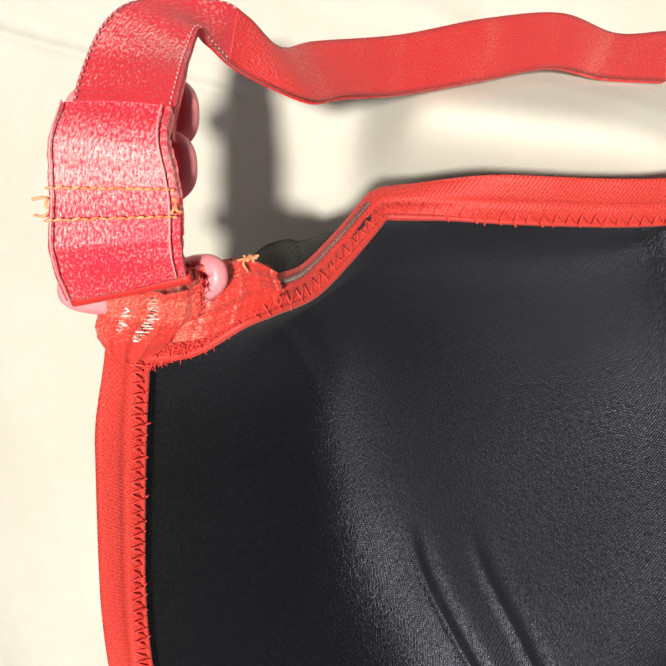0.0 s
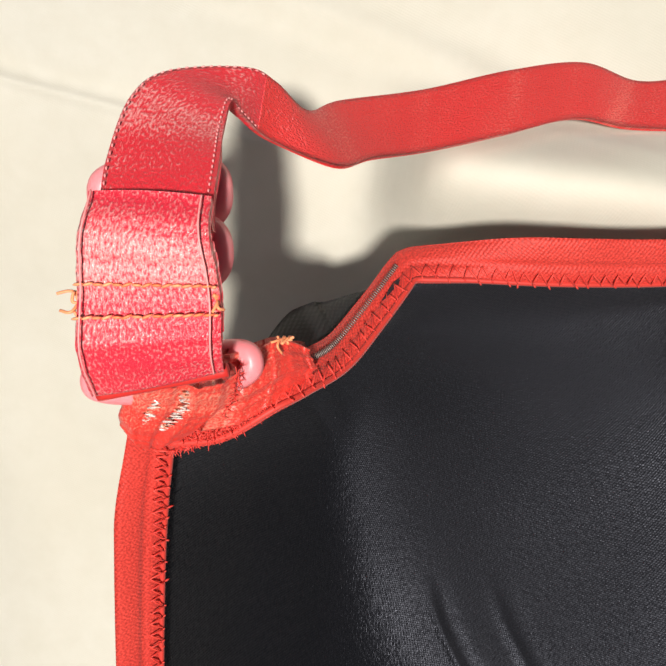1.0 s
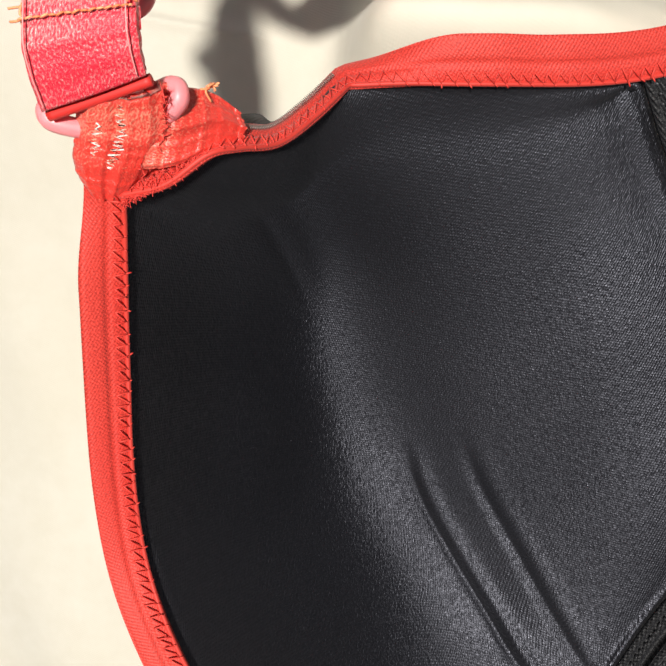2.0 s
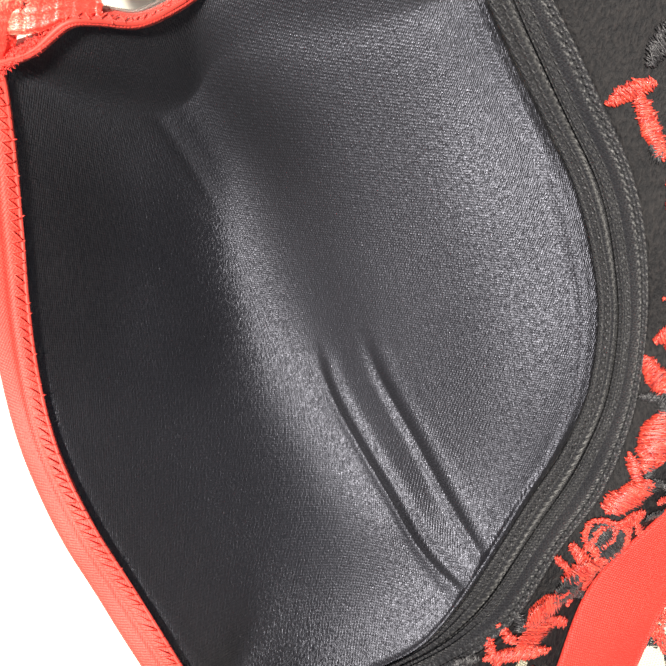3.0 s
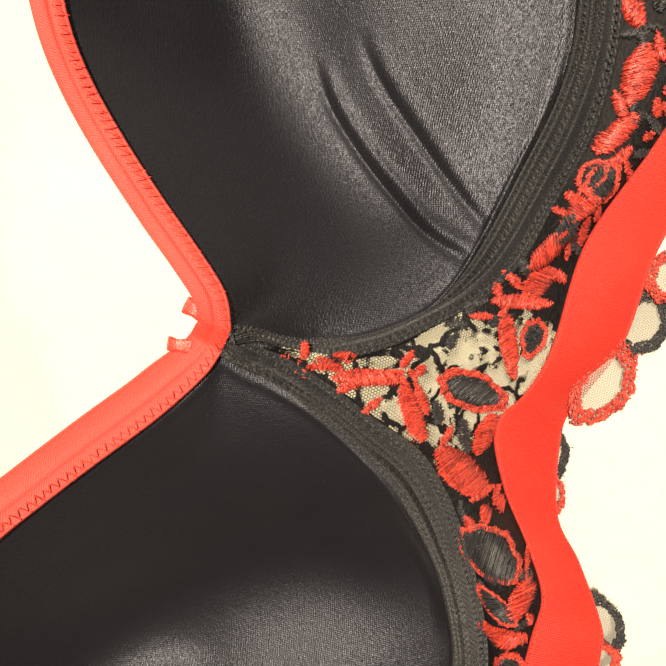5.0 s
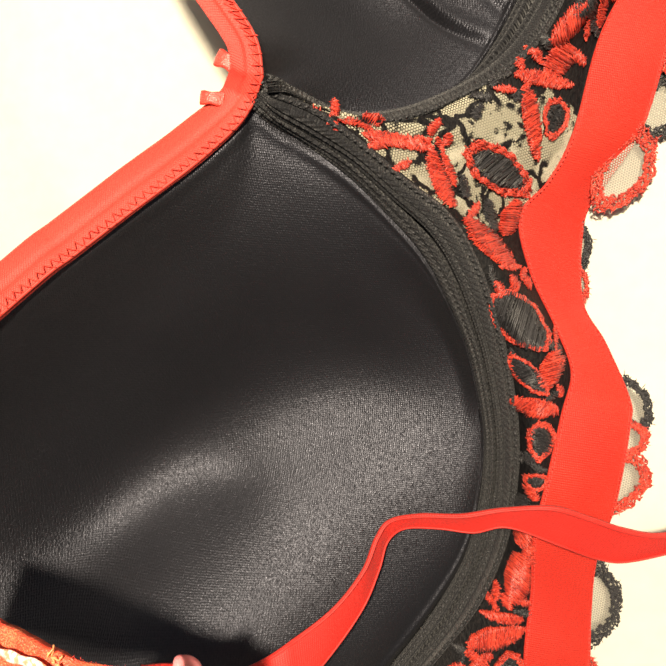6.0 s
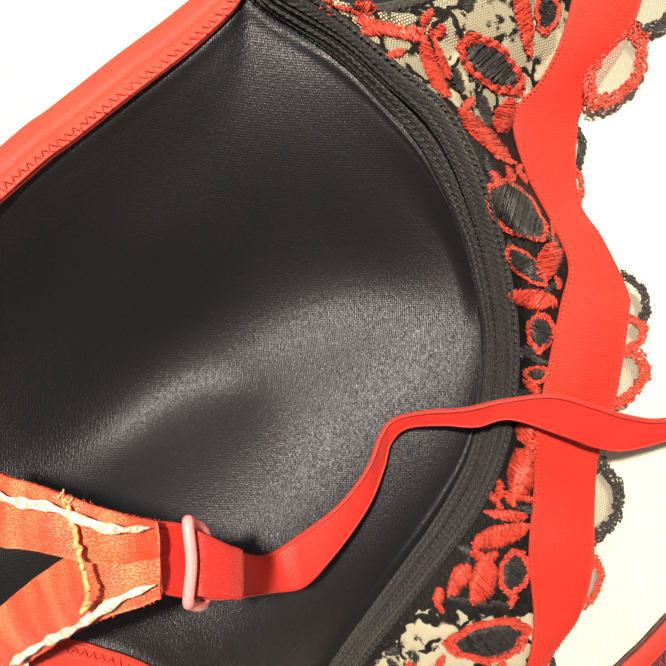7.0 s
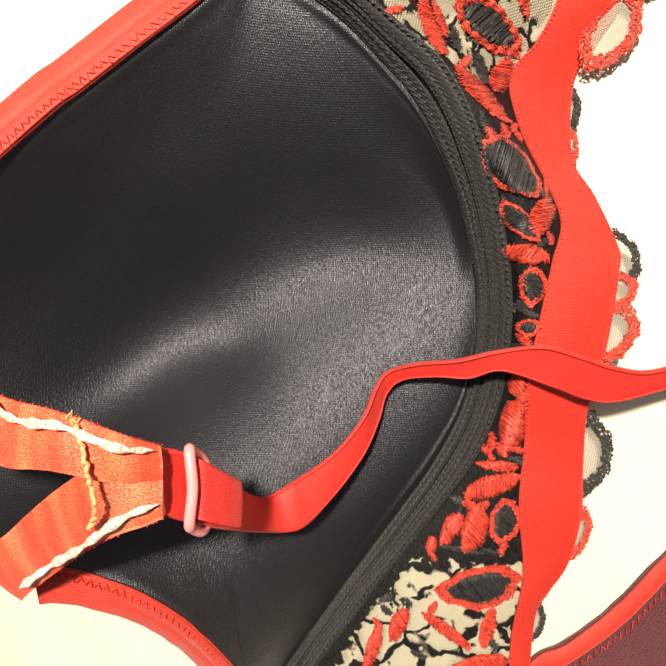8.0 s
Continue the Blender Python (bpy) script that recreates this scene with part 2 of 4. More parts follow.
# ---- shapes ----
def mm(*points):
    return np.array(points, float) * 0.001


def spline(points, n, closed=False):
    """n places on a smooth curve through the points, evenly by control point."""
    p = np.asarray(points, float)
    if not closed:
        p = np.vstack([2 * p[0] - p[1], p, 2 * p[-1] - p[-2]])
        k = len(p) - 3
        u = np.linspace(0, k, n)
    else:
        k = len(p)
        p = np.vstack([p[-1], p, p[0], p[1]])
        u = np.linspace(0, k, n, endpoint=False)
    i = np.minimum(u.astype(int), k - 1)
    f = (u - i)[:, None]
    a, b, c, d = p[i], p[i + 1], p[i + 2], p[i + 3]
    return 0.5 * (2 * b + (c - a) * f + (2 * a - 5 * b + 4 * c - d) * f**2 + (3 * b - a - 3 * c + d) * f**3)


def even(curve, n):
    """The same curve with n evenly spaced places."""
    s = np.r_[0, np.cumsum(np.linalg.norm(np.diff(curve, axis=0), axis=1))]
    t = np.linspace(0, s[-1], n)
    return np.stack([np.interp(t, s, curve[:, k]) for k in range(3)], 1)


def length(curve):
    return float(np.linalg.norm(np.diff(curve, axis=0), axis=1).sum())


def unit(v):
    return v / (np.linalg.norm(v, axis=-1, keepdims=True) + 1e-12)


def mesh_object(name, verts, faces, mat, parent=None, label="", uvs=None):
    me = bpy.data.meshes.new(name)
    me.from_pydata([tuple(v) for v in verts], [], faces)
    if uvs is not None:
        layer = me.uv_layers.new(name="UVMap")
        index = np.empty(len(me.loops), dtype=np.int32)
        me.loops.foreach_get("vertex_index", index)
        layer.data.foreach_set("uv", np.asarray(uvs, np.float32)[index].ravel())
    me.polygons.foreach_set("use_smooth", [True] * len(me.polygons))
    me.materials.append(mat)
    me.update()
    ob = new(name, me)
    if parent:
        ob.parent = parent
    if label:
        tagged(ob, label=label)
    return ob


def sheet_of(name, grid, thick, mat, parent=None, label="", uv=None):
    """A cloth of the given thickness whose upper face is the grid of places (rows, columns, 3)."""
    g = np.asarray(grid, float)
    n, m = g.shape[:2]
    du, dv = np.gradient(g, axis=0), np.gradient(g, axis=1)
    normal = unit(np.cross(dv, du))
    if normal[..., 2].mean() < 0:
        normal = -normal
    low = g - normal * thick
    verts = np.vstack([g.reshape(-1, 3), low.reshape(-1, 3)])
    at = lambda i, j, s: s * n * m + i * m + j
    faces = []
    for i in range(n - 1):
        for j in range(m - 1):
            faces.append((at(i, j, 0), at(i, j + 1, 0), at(i + 1, j + 1, 0), at(i + 1, j, 0)))
            faces.append((at(i, j, 1), at(i + 1, j, 1), at(i + 1, j + 1, 1), at(i, j + 1, 1)))
    for i in range(n - 1):
        for j in (0, m - 1):
            faces.append((at(i, j, 0), at(i + 1, j, 0), at(i + 1, j, 1), at(i, j, 1)))
    for j in range(m - 1):
        for i in (0, n - 1):
            faces.append((at(i, j, 0), at(i, j, 1), at(i, j + 1, 1), at(i, j + 1, 0)))
    if uv is None:
        along = np.r_[0, np.cumsum(np.linalg.norm(np.diff(g[:, m // 2], axis=0), axis=1))]
        across = np.linalg.norm(g - g[:, :1], axis=2)
        uv = np.stack([np.repeat(along[:, None], m, 1), across], 2)
    uv = uv.reshape(-1, 2)
    return mesh_object(name, verts, faces, mat, parent, label, np.vstack([uv, uv]))


def ribbon(name, a, b, mat, parent, label="", thick=0.0009, across=8, crown=0.0, profile=None, wave=0.0, seed=0):
    """A tape between two edges; profile(v) lifts it across its width."""
    v = np.linspace(0, 1, across)[None, :, None]
    g = a[:, None] * (1 - v) + b[:, None] * v
    du, dv = np.gradient(g, axis=0), np.gradient(g, axis=1)
    normal = unit(np.cross(dv, du))
    if normal[..., 2].mean() < 0:
        normal = -normal
    lift = crown * np.sin(np.pi * v[..., 0])
    if profile:
        lift = lift + profile(v[..., 0])
    g = g + normal * (lift * np.ones(g.shape[:2]))[..., None]
    if wave:
        rng = np.random.default_rng(seed)
        s = np.linspace(0, 1, len(a))
        for k in range(5):
            g[..., 2] += wave * 0.5 * np.sin(s * (9 + 17 * k) + rng.uniform(0, 6))[:, None] / (1 + 0.5 * k)
    return sheet_of(name, g, thick, mat, parent, label)


def tube(name, curve, radius, mat, parent, label="", sides=8, closed=False, flat=1.0):
    """A round cord along a curve; flat squeezes it in height. radius: a number or one for each place."""
    c = np.asarray(curve, float)
    n = len(c)
    r = np.ones(n) * radius
    t = unit(np.gradient(c, axis=0)) if not closed else unit(np.roll(c, -1, 0) - np.roll(c, 1, 0))
    side = unit(np.cross(t, (0.02, 0.03, 1.0)))
    up = np.cross(side, t)
    ang = np.linspace(0, 2 * np.pi, sides, endpoint=False)
    ring = c[:, None] + r[:, None, None] * (np.cos(ang)[None, :, None] * side[:, None] + flat * np.sin(ang)[None, :, None] * up[:, None])
    verts = ring.reshape(-1, 3)
    faces = []
    for i in range(n if closed else n - 1):
        k = (i + 1) % n
        for j in range(sides):
            faces.append((i * sides + j, i * sides + (j + 1) % sides, k * sides + (j + 1) % sides, k * sides + j))
    if not closed:
        faces.append(tuple(range(sides))[::-1])
        faces.append(tuple((n - 1) * sides + j for j in range(sides)))
    return mesh_object(name, verts, faces, mat, parent, label)


def bits(name, segments, radius, mat, parent, label=""):
    """Many short stitches in one mesh: each is a slightly arched four-sided thread."""
    verts, faces = [], []
    for a, b in segments:
        a, b = np.asarray(a), np.asarray(b)
        t = unit(b - a)
        s = unit(np.cross(t, (0, 0, 1.0)))
        u = np.cross(s, t)
        base = len(verts)
        for f, k in ((0, 0.45), (0.3, 1.0), (0.7, 1.0), (1, 0.45)):
            p = a + (b - a) * f + u * radius * 0.8 * math.sin(math.pi * f)
            for w in (s, u, -s, -u):
                verts.append(p + w * radius * k)
        for i in range(3):
            for j in range(4):
                faces.append((base + 4 * i + j, base + 4 * i + (j + 1) % 4, base + 4 * i + 4 + (j + 1) % 4, base + 4 * i + 4 + j))
        faces.append((base, base + 3, base + 2, base + 1))
        faces.append((base + 12, base + 13, base + 14, base + 15))
    return mesh_object(name, verts, faces, mat, parent, label)


def side_of(curve):
    """The level direction to the left of a curve."""
    t = unit(np.gradient(curve, axis=0) * (1, 1, 0))
    return np.stack([-t[:, 1], t[:, 0], 0 * t[:, 0]], 1)


# ---- the bed sheet ----
def smooth(v):
    v = np.clip(v, 0, 1)
    return v * v * (3 - 2 * v)


def sheet_height(x, y):
    """A slack cover: a rise towards the far side, long soft folds and small ripples."""
    early = 0.018 * smooth((x + 0.055) / 0.03)
    s = np.clip((y - 0.065 + early) / 0.075, 0, 1)
    z = -0.0065 + 0.021 * s * s * (3 - 2 * s)
    fold = lambda d, w, h: h * np.exp(-((d / w) ** 2))
    z = z + 0.028 * np.exp(-(((y - 0.117) / 0.014) ** 2)) * smooth((x + 0.048) / 0.02) * smooth((0.06 - x) / 0.06)
    z = z + fold(y - 0.150 + 0.28 * (x + 0.05), 0.0045, 0.0022) + fold(y - 0.137 + 0.20 * x, 0.007, -0.0016)
    z = z + fold(y - 0.112 - 0.16 * (x - 0.03), 0.010, 0.0018) + fold(x + 0.135 + 0.25 * y, 0.02, 0.003)
    z = z + fold(x - 0.13 - 0.3 * (y + 0.2), 0.025, 0.003)
    seam = y - 0.1325 + 0.13 * (x + 0.145)
    z = z + 0.0011 * np.exp(-((seam / 0.0013) ** 2)) * smooth((-0.055 - x) / 0.03) - 0.0012 * np.exp(-((seam - 0.004) / 0.003) ** 2) * smooth((-0.055 - x) / 0.03)
    z = z + fold(y - 0.128 + 0.16 * (x - 0.0), 0.003, 0.0012) * smooth((x + 0.03) / 0.03)
    z = z + 0.0012 * np.sin(31 * x + 17 * y) + 0.0009 * np.sin(57 * y - 23 * x + 1.2) + 0.0004 * np.sin(140 * x + 90 * y)
    return z


def bed_sheet():
    gx = np.r_[np.linspace(-1.1, -0.24, 24), np.linspace(-0.23, 0.23, 130), np.linspace(0.24, 1.1, 24)]
    gy = np.r_[np.linspace(-1.2, -0.42, 20), np.linspace(-0.41, 0.095, 140), np.linspace(0.096, 0.175, 110), np.linspace(0.178, 0.29, 30), np.linspace(0.30, 1.1, 24)]
    x, y = np.meshgrid(gx, gy)
    g = np.stack([x, y, sheet_height(x, y)], 2)
    ob = sheet_of("bed_sheet", g, 0.0015, SHEET)
    tagged(ob, "cream cotton bed sheet, slack and softly creased", "bed sheet", kind="structure")
    return ob


bed_sheet()


def mattress():
    """The padded bed below the sheet."""
    bm = bmesh.new()
    bmesh.ops.create_cube(bm, size=1.0)
    bmesh.ops.scale(bm, vec=(2.2, 2.3, 0.2), verts=bm.verts)
    bmesh.ops.translate(bm, vec=(0, -0.05, -0.115), verts=bm.verts)
    bmesh.ops.bevel(bm, geom=bm.edges[:], offset=0.05, segments=4, affect="EDGES")
    me = bpy.data.meshes.new("mattress")
    bm.to_mesh(me)
    bm.free()
    me.materials.append(SHEET)
    ob = new("mattress", me)
    tagged(ob, "cream mattress under the bed sheet", "mattress", kind="structure")


mattress()

floor_mesh = bpy.data.meshes.new("floor")
floor_mesh.from_pydata([(-3, -3, -0.215), (3, -3, -0.215), (3, 3, -0.215), (-3, 3, -0.215)], [], [(0, 1, 2, 3)])
floor_mesh.materials.append(knit("grey_brown_carpet", (0.16, 0.13, 0.10), (0.20, 0.17, 0.13), 0.9, 0.1, 0.004, 0, 0.001))
tagged(new("floor", floor_mesh), "plain grey-brown floor under the mattress", "floor", kind="structure")

# ---- the bra: its lines in space ----
RIM_ONE = mm((-24.3, -71, 55), (-25.8, -62.4, 56.2), (-32.1, -52.6, 57.5), (-41.1, -40.6, 58.7),
    (-50.2, -26.6, 61.8), (-58.6, -12.5, 63.1), (-64.9, 1.7, 62.9), (-67.7, 19.9, 65.5), (-68.5, 40, 68.8),
    (-67.6, 55.1, 73.4), (-65.6, 66.2, 78.8), (-64.2, 70, 82.2), (-56.7, 72.2, 82.5), (-50.2, 77.2, 82.4),
    (-46.5, 79.4, 78.5), (-42.1, 82.3, 70.7), (-38, 88.7, 64.1), (-33.6, 96.6, 57.9))
RIM_ONE_TOP = mm((-33.6, 96.6, 57.9), (-20.3, 98.3, 56.2), (-5.7, 99.8, 53.6), (10.1, 101.9, 49.4),
    (21.2, 104.4, 46.6), (31.5, 108, 44.5), (43.6, 112.1, 43.4), (58.1, 119, 39.6))
WIRE_ONE_IN = mm((21.4, 104.4, 45.6), (31.2, 91.2, 35.6), (41.5, 77.3, 28.5), (50.1, 62.4, 26.4), (56.2, 47.7, 23.4),
    (60.1, 32.3, 20.4), (60.5, 12.3, 16.4), (56.8, -3.8, 11.8), (48.7, -22.1, 9.9), (35.4, -50.2, 12),
    (23.9, -65.4, 16.8), (6.8, -73.8, 24), (-9.5, -75.2, 33.2), (-24.3, -71, 55))
WIRE_ONE_OUT = mm((33.9, 107.5, 43.2), (47.6, 88.9, 35.3), (61.7, 66.9, 28.7), (68.4, 47.9, 24.8),
    (71.8, 27.6, 19.7), (71.5, 5.4, 16.8), (66.8, -14.7, 14.5), (58.6, -32.1, 12.4), (49.7, -49.6, 16.5),
    (38.9, -60.7, 20.6), (24.8, -69.3, 25.8), (11.8, -75.8, 31.8), (-5.2, -79.1, 40.5), (-23.7, -73.2, 53.4))
RIM_TWO = mm((-27.2, -76.3, 52.9), (-31, -82.5, 54.7), (-40.8, -92.6, 58.6), (-55.3, -104.8, 63.5),
    (-67.5, -115.5, 68), (-77.2, -124.9, 73), (-118, -165, 86), (-124, -200, 92), (-110, -232, 86), (-88, -239, 80),
    (-75.1, -239.6, 75), (-59.5, -247.7, 67), (-48.9, -259.2, 59), (-42.2, -272, 51), (-35.5, -292, 38),
    (-37, -304, 26))
WIRE_TWO_IN = mm((-27.2, -76.3, 52.9), (-22.5, -80.2, 48.7), (-15.4, -84, 44.6), (-4.4, -91.8, 42.5),
    (6.3, -102.2, 37.3), (17.5, -115.8, 32), (27.1, -134.1, 24), (32.2, -148.8, 18), (35.8, -169.8, 12),
    (34.6, -190.3, 9.5), (29.8, -209.7, 9), (18.9, -229.8, 8.5), (4.7, -250.7, 8), (-20.5, -287.8, 8),
    (-33, -304, 14))
WIRE_TWO_OUT = mm((-25.2, -73.3, 52.1), (-11.6, -77.3, 50.7), (-0.5, -84.5, 45.6), (11.2, -93.4, 40.4),
    (23.6, -102.6, 34.2), (31.6, -115, 30), (37.1, -128.9, 27), (41.7, -144.3, 22), (45.5, -164.5, 16),
    (46, -183.1, 12), (43.6, -202.3, 10), (36.5, -222, 9), (24.3, -241.1, 8), (6.6, -264.2, 8), (-8.3, -285.2, 8),
    (-22.1, -304.6, 9))
BAND_IN = mm((126, 98, 28), (118, 52, 20), (98.4, 11.2, 13.7), (84.3, -16, 10.6), (68.6, -43.1, 5), (60.2, -75.7, 7),
    (53.5, -89.3, 5.6), (45.3, -99.7, 6.3), (48.6, -117.4, 8.9), (55.9, -133.7, 10.8), (60.2, -147, 14.6),
    (57.3, -159.8, 16.6), (53.1, -180.1, 18.9), (50.1, -197.2, 17), (50.5, -216.8, 12.2), (49.1, -238.2, 10.2),
    (51.1, -259.9, 8.1), (50.3, -270.6, 8), (47.6, -286.3, 7), (47.1, -308.2, 6))
BAND_OUT = mm((148, 92, 24), (140, 42, 16), (118.6, -1.5, 10), (102.3, -20.9, 5.9), (90.2, -42.6, 2.7),
    (82.4, -72, -0.3), (73.2, -88.5, -2.7), (66.8, -100.2, -3.5), (65.3, -125.1, 2.9), (71.9, -139, 6.3),
    (78, -155.2, 10.7), (77.8, -162.8, 12.9), (74.9, -186.2, 12.1), (70.5, -205.3, 9.2), (69.9, -224.9, 6.2),
    (69.6, -243.4, 5.3), (66, -260.2, 4.2), (59.9, -270.5, 4.1), (55.7, -279.8, 4), (53.4, -308.9, 4))
STRAP_L = mm((-68.3, 78.2, 96.1), (-68, 85.4, 100.8), (-67.9, 93.1, 102.1), (-67.8, 99.4, 101.4),
    (-69.3, 105.3, 97.6), (-69.7, 113.2, 92.4), (-67, 117.7, 88.4), (-59.3, 121, 81.4), (-56, 120.6, 77.3),
    (-52.3, 118.7, 71.2), (-48.9, 122.8, 62.3), (-35.8, 129.2, 50.2), (-20.6, 136.7, 41.1), (-5.3, 142.7, 31.1),
    (7.8, 142.8, 23), (18.9, 145.3, 20))
STRAP_R = mm((-53.7, 83.3, 96.8), (-53.3, 88.3, 100.4), (-54, 94.4, 101.9), (-55.3, 100, 101.7),
    (-56.7, 106.8, 96.9), (-58.1, 110.9, 92.1), (-58.7, 114.9, 88.2), (-58.4, 114.4, 83.2), (-55.6, 112.7, 77.7),
    (-46.8, 111.4, 70.9), (-42.2, 114.5, 62.9), (-34.3, 118, 53.7), (-19.8, 124.5, 43.8), (-5.5, 131.3, 33.4),
    (6.4, 132.1, 27.8), (19.6, 133.9, 23.7))
ARM_UP_T = mm((-93.5, -185.6, 94), (-71.5, -188.2, 101), (-64.4, -189.6, 103), (-52.6, -190.6, 107),
    (-45.2, -192.2, 108), (-40, -195.6, 104), (-34.2, -199.4, 98))
ARM_UP_B = mm((-94.6, -203.9, 94), (-72.3, -203.5, 101), (-65.1, -203.9, 103), (-53.2, -202.9, 107),
    (-45.7, -203.7, 108), (-40.4, -206, 104), (-34.4, -208.8, 98))
ARM_LO_T = mm((-87, -230, 88.5), (-75.8, -223.2, 93), (-65.6, -215.5, 98), (-56.9, -209.2, 102), (-46.9, -203.2, 106),
    (-40.2, -202.5, 104), (-34, -205.2, 98.6))
ARM_LO_B = mm((-81, -245, 81.5), (-75.2, -240.1, 85), (-58.9, -228, 93), (-50.4, -222.2, 97), (-42.4, -217.9, 99.5),
    (-37.8, -216.3, 99.5), (-33.8, -214.6, 99))
STRAP2_T = mm((-36.3, -200.2, 96), (-32.1, -203.6, 89), (-27.9, -213.2, 76), (-27.4, -226.9, 48), (-19.5, -224.3, 40),
    (-8.1, -216.9, 33), (0.3, -206.7, 28), (3.9, -197.9, 24), (7.7, -193.3, 22.5), (16.7, -190.8, 24),
    (29.1, -189.4, 26), (41, -186.3, 27), (53.8, -184.8, 28), (64.5, -187.8, 26), (74.2, -191.1, 24),
    (84.9, -192.6, 22), (98.1, -189.1, 20))
STRAP2_B = mm((-35.5, -214.2, 98), (-31.7, -218.4, 91), (-27.6, -225, 78), (-24.2, -235.6, 52), (-16.7, -237.6, 43),
    (-8.2, -230.3, 34), (-0, -219.3, 27), (4.2, -209.5, 22), (6.4, -201.5, 19.5), (11.4, -196.6, 20),
    (21.7, -195.1, 22), (31.7, -195.4, 23), (41.4, -192.8, 24), (57.1, -197.8, 23), (67.2, -201.8, 20),
    (76.9, -202.3, 19), (99.5, -195.8, 17))
WING_T = mm((50.1, -305.6, -1), (57.9, -296.3, -1), (67.7, -290.8, -1), (82.7, -276.7, -1), (97.7, -257.4, 0),
    (115.9, -237, 2), (136.4, -219, 4))
WING_B = mm((57.2, -345.1, -2), (68.7, -340.5, -2), (81.4, -334.2, -2), (99.1, -322.8, -2), (116.8, -302, -1),
    (134.8, -282.1, 0), (157.3, -262.4, 2))
GROOVE_A = mm((-18.4, 19, 3.4), (-12.3, 2, 2.9), (-1.8, -14, 4.6), (10.5, -29, 8.9), (21.5, -41, 10.2),
    (37.1, -51.2, 12.2))
GROOVE_B = mm((-2.9, 24, 5.8), (4.4, 8, 3.2), (16.3, -9, 4.5), (27.9, -25, 8.5), (36.5, -36, 11), (44, -44.3, 13.1))
FOLD = mm((-60.9, 83.6, 48.3), (-53.1, 72.4, 40.3), (-48.3, 59.2, 26.1), (-44.7, 49.1, 20.3))
TAB_LEFT_A = mm((-68.8, 69, 85), (-69.2, 72.5, 88.5), (-66.8, 77.7, 92.8), (-64.6, 80.7, 95.8))
TAB_LEFT_B = mm((-64.8, 69.4, 81.5), (-60, 72, 84), (-54.6, 77.1, 89.2), (-52.4, 82.7, 94.8))
TAB_RIGHT_A = mm((-47.1, 84.6, 78.5), (-50, 86, 83.4), (-52.3, 85.3, 88.2), (-54.5, 84.7, 93))
TAB_RIGHT_B = mm((-46.6, 79.2, 77.5), (-49.8, 77.5, 82.4), (-54.2, 74.2, 85.3), (-58.8, 73, 87.3))
STITCH_Y = mm((-45.9, -192.9, 109), (-44.1, -198.1, 109.5), (-43.4, -203.8, 109), (-43.6, -210.3, 107),
    (-48.1, -216.4, 102))
PIPE_A = mm((-69.9, -188.9, 103), (-63, -192.3, 105), (-56.2, -193.1, 107), (-48.8, -193, 109), (-43, -195.1, 109),
    (-38.4, -198, 105.5), (-34.4, -199.7, 99.5))
PIPE_B = mm((-75.8, -237.8, 87), (-65.3, -230.2, 91), (-53.2, -222.4, 97), (-45.7, -216.8, 100),
    (-39.3, -212.7, 101.5), (-33.7, -210.7, 100))
LOW_ONE = mm((-44, 79, 29), (-44.5, 69, 21.5), (-44, 56, 13), (-40, 42, 6.5), (-33, 23, 1), (-22, 4, -2.5),
    (-4, -17, -2.5), (13, -35.4, 1))
LOW_TWO = mm((-94, -213, 9), (-87, -197, 4.5), (-68, -178, 2), (-44, -166, 1), (-20, -158, 1), (4, -152, 3.5),
    (20, -150, 9))
TAGS = mm((-38.5, -75.4, 55.6), (-34.3, -65.9, 55.5))

bra = new("bra")
tagged(bra, "black padded underwired bra with red trim, lining side up", "bra")


# ---- the padded cups ----
def beside(points, path):
    """For places in plan: the signed distance to the left of a path, and how far along it they are, 0 to 1."""
    p = points[..., :2].reshape(-1, 2)
    c = even(path, 120)
    t = unit(np.gradient(c, axis=0)[:, :2])
    d = p[:, None] - c[None, :, :2]
    k = np.argmin((d**2).sum(2), axis=1)
    near = d[np.arange(len(p)), k]
    signed = -near[:, 0] * t[k, 1] + near[:, 1] * t[k, 0]
    shape = points.shape[:-1]
    return signed.reshape(shape), (k / 119.0).reshape(shape), np.linalg.norm(near, axis=1).reshape(shape)


def softened(g, size, cell=0.001):
    """The heights of a surface blurred in plan over that size."""
    x, y, z = g[..., 0].ravel(), g[..., 1].ravel(), g[..., 2].ravel()
    pad = 3 * size
    i = ((x - x.min() + pad) / cell).astype(int)
    j = ((y - y.min() + pad) / cell).astype(int)
    shape = (i.max() + int(pad / cell) + 2, j.max() + int(pad / cell) + 2)
    total, count = np.zeros(shape), np.zeros(shape)
    np.add.at(total, (i, j), z)
    np.add.at(count, (i, j), 1)
    mean = np.where(count > 0, total / np.maximum(count, 1), 0)
    mask = (count > 0).astype(float)
    fi, fj = np.fft.fftfreq(shape[0])[:, None], np.fft.fftfreq(shape[1])[None]
    kernel = np.exp(-2 * (np.pi * size / cell) ** 2 * (fi**2 + fj**2))
    blur = lambda m: np.fft.ifft2(np.fft.fft2(m) * kernel).real
    smoothed = blur(mean) / np.maximum(blur(mask), 1e-3)
    u, v = (x - x.min() + pad) / cell - 0.5, (y - y.min() + pad) / cell - 0.5
    i, j = u.astype(int), v.astype(int)
    a, b = u - i, v - j
    out = (smoothed[i, j] * (1 - a) * (1 - b) + smoothed[i + 1, j] * a * (1 - b)
           + smoothed[i, j + 1] * (1 - a) * b + smoothed[i + 1, j + 1] * a * b)
    return out.reshape(g.shape[:2])


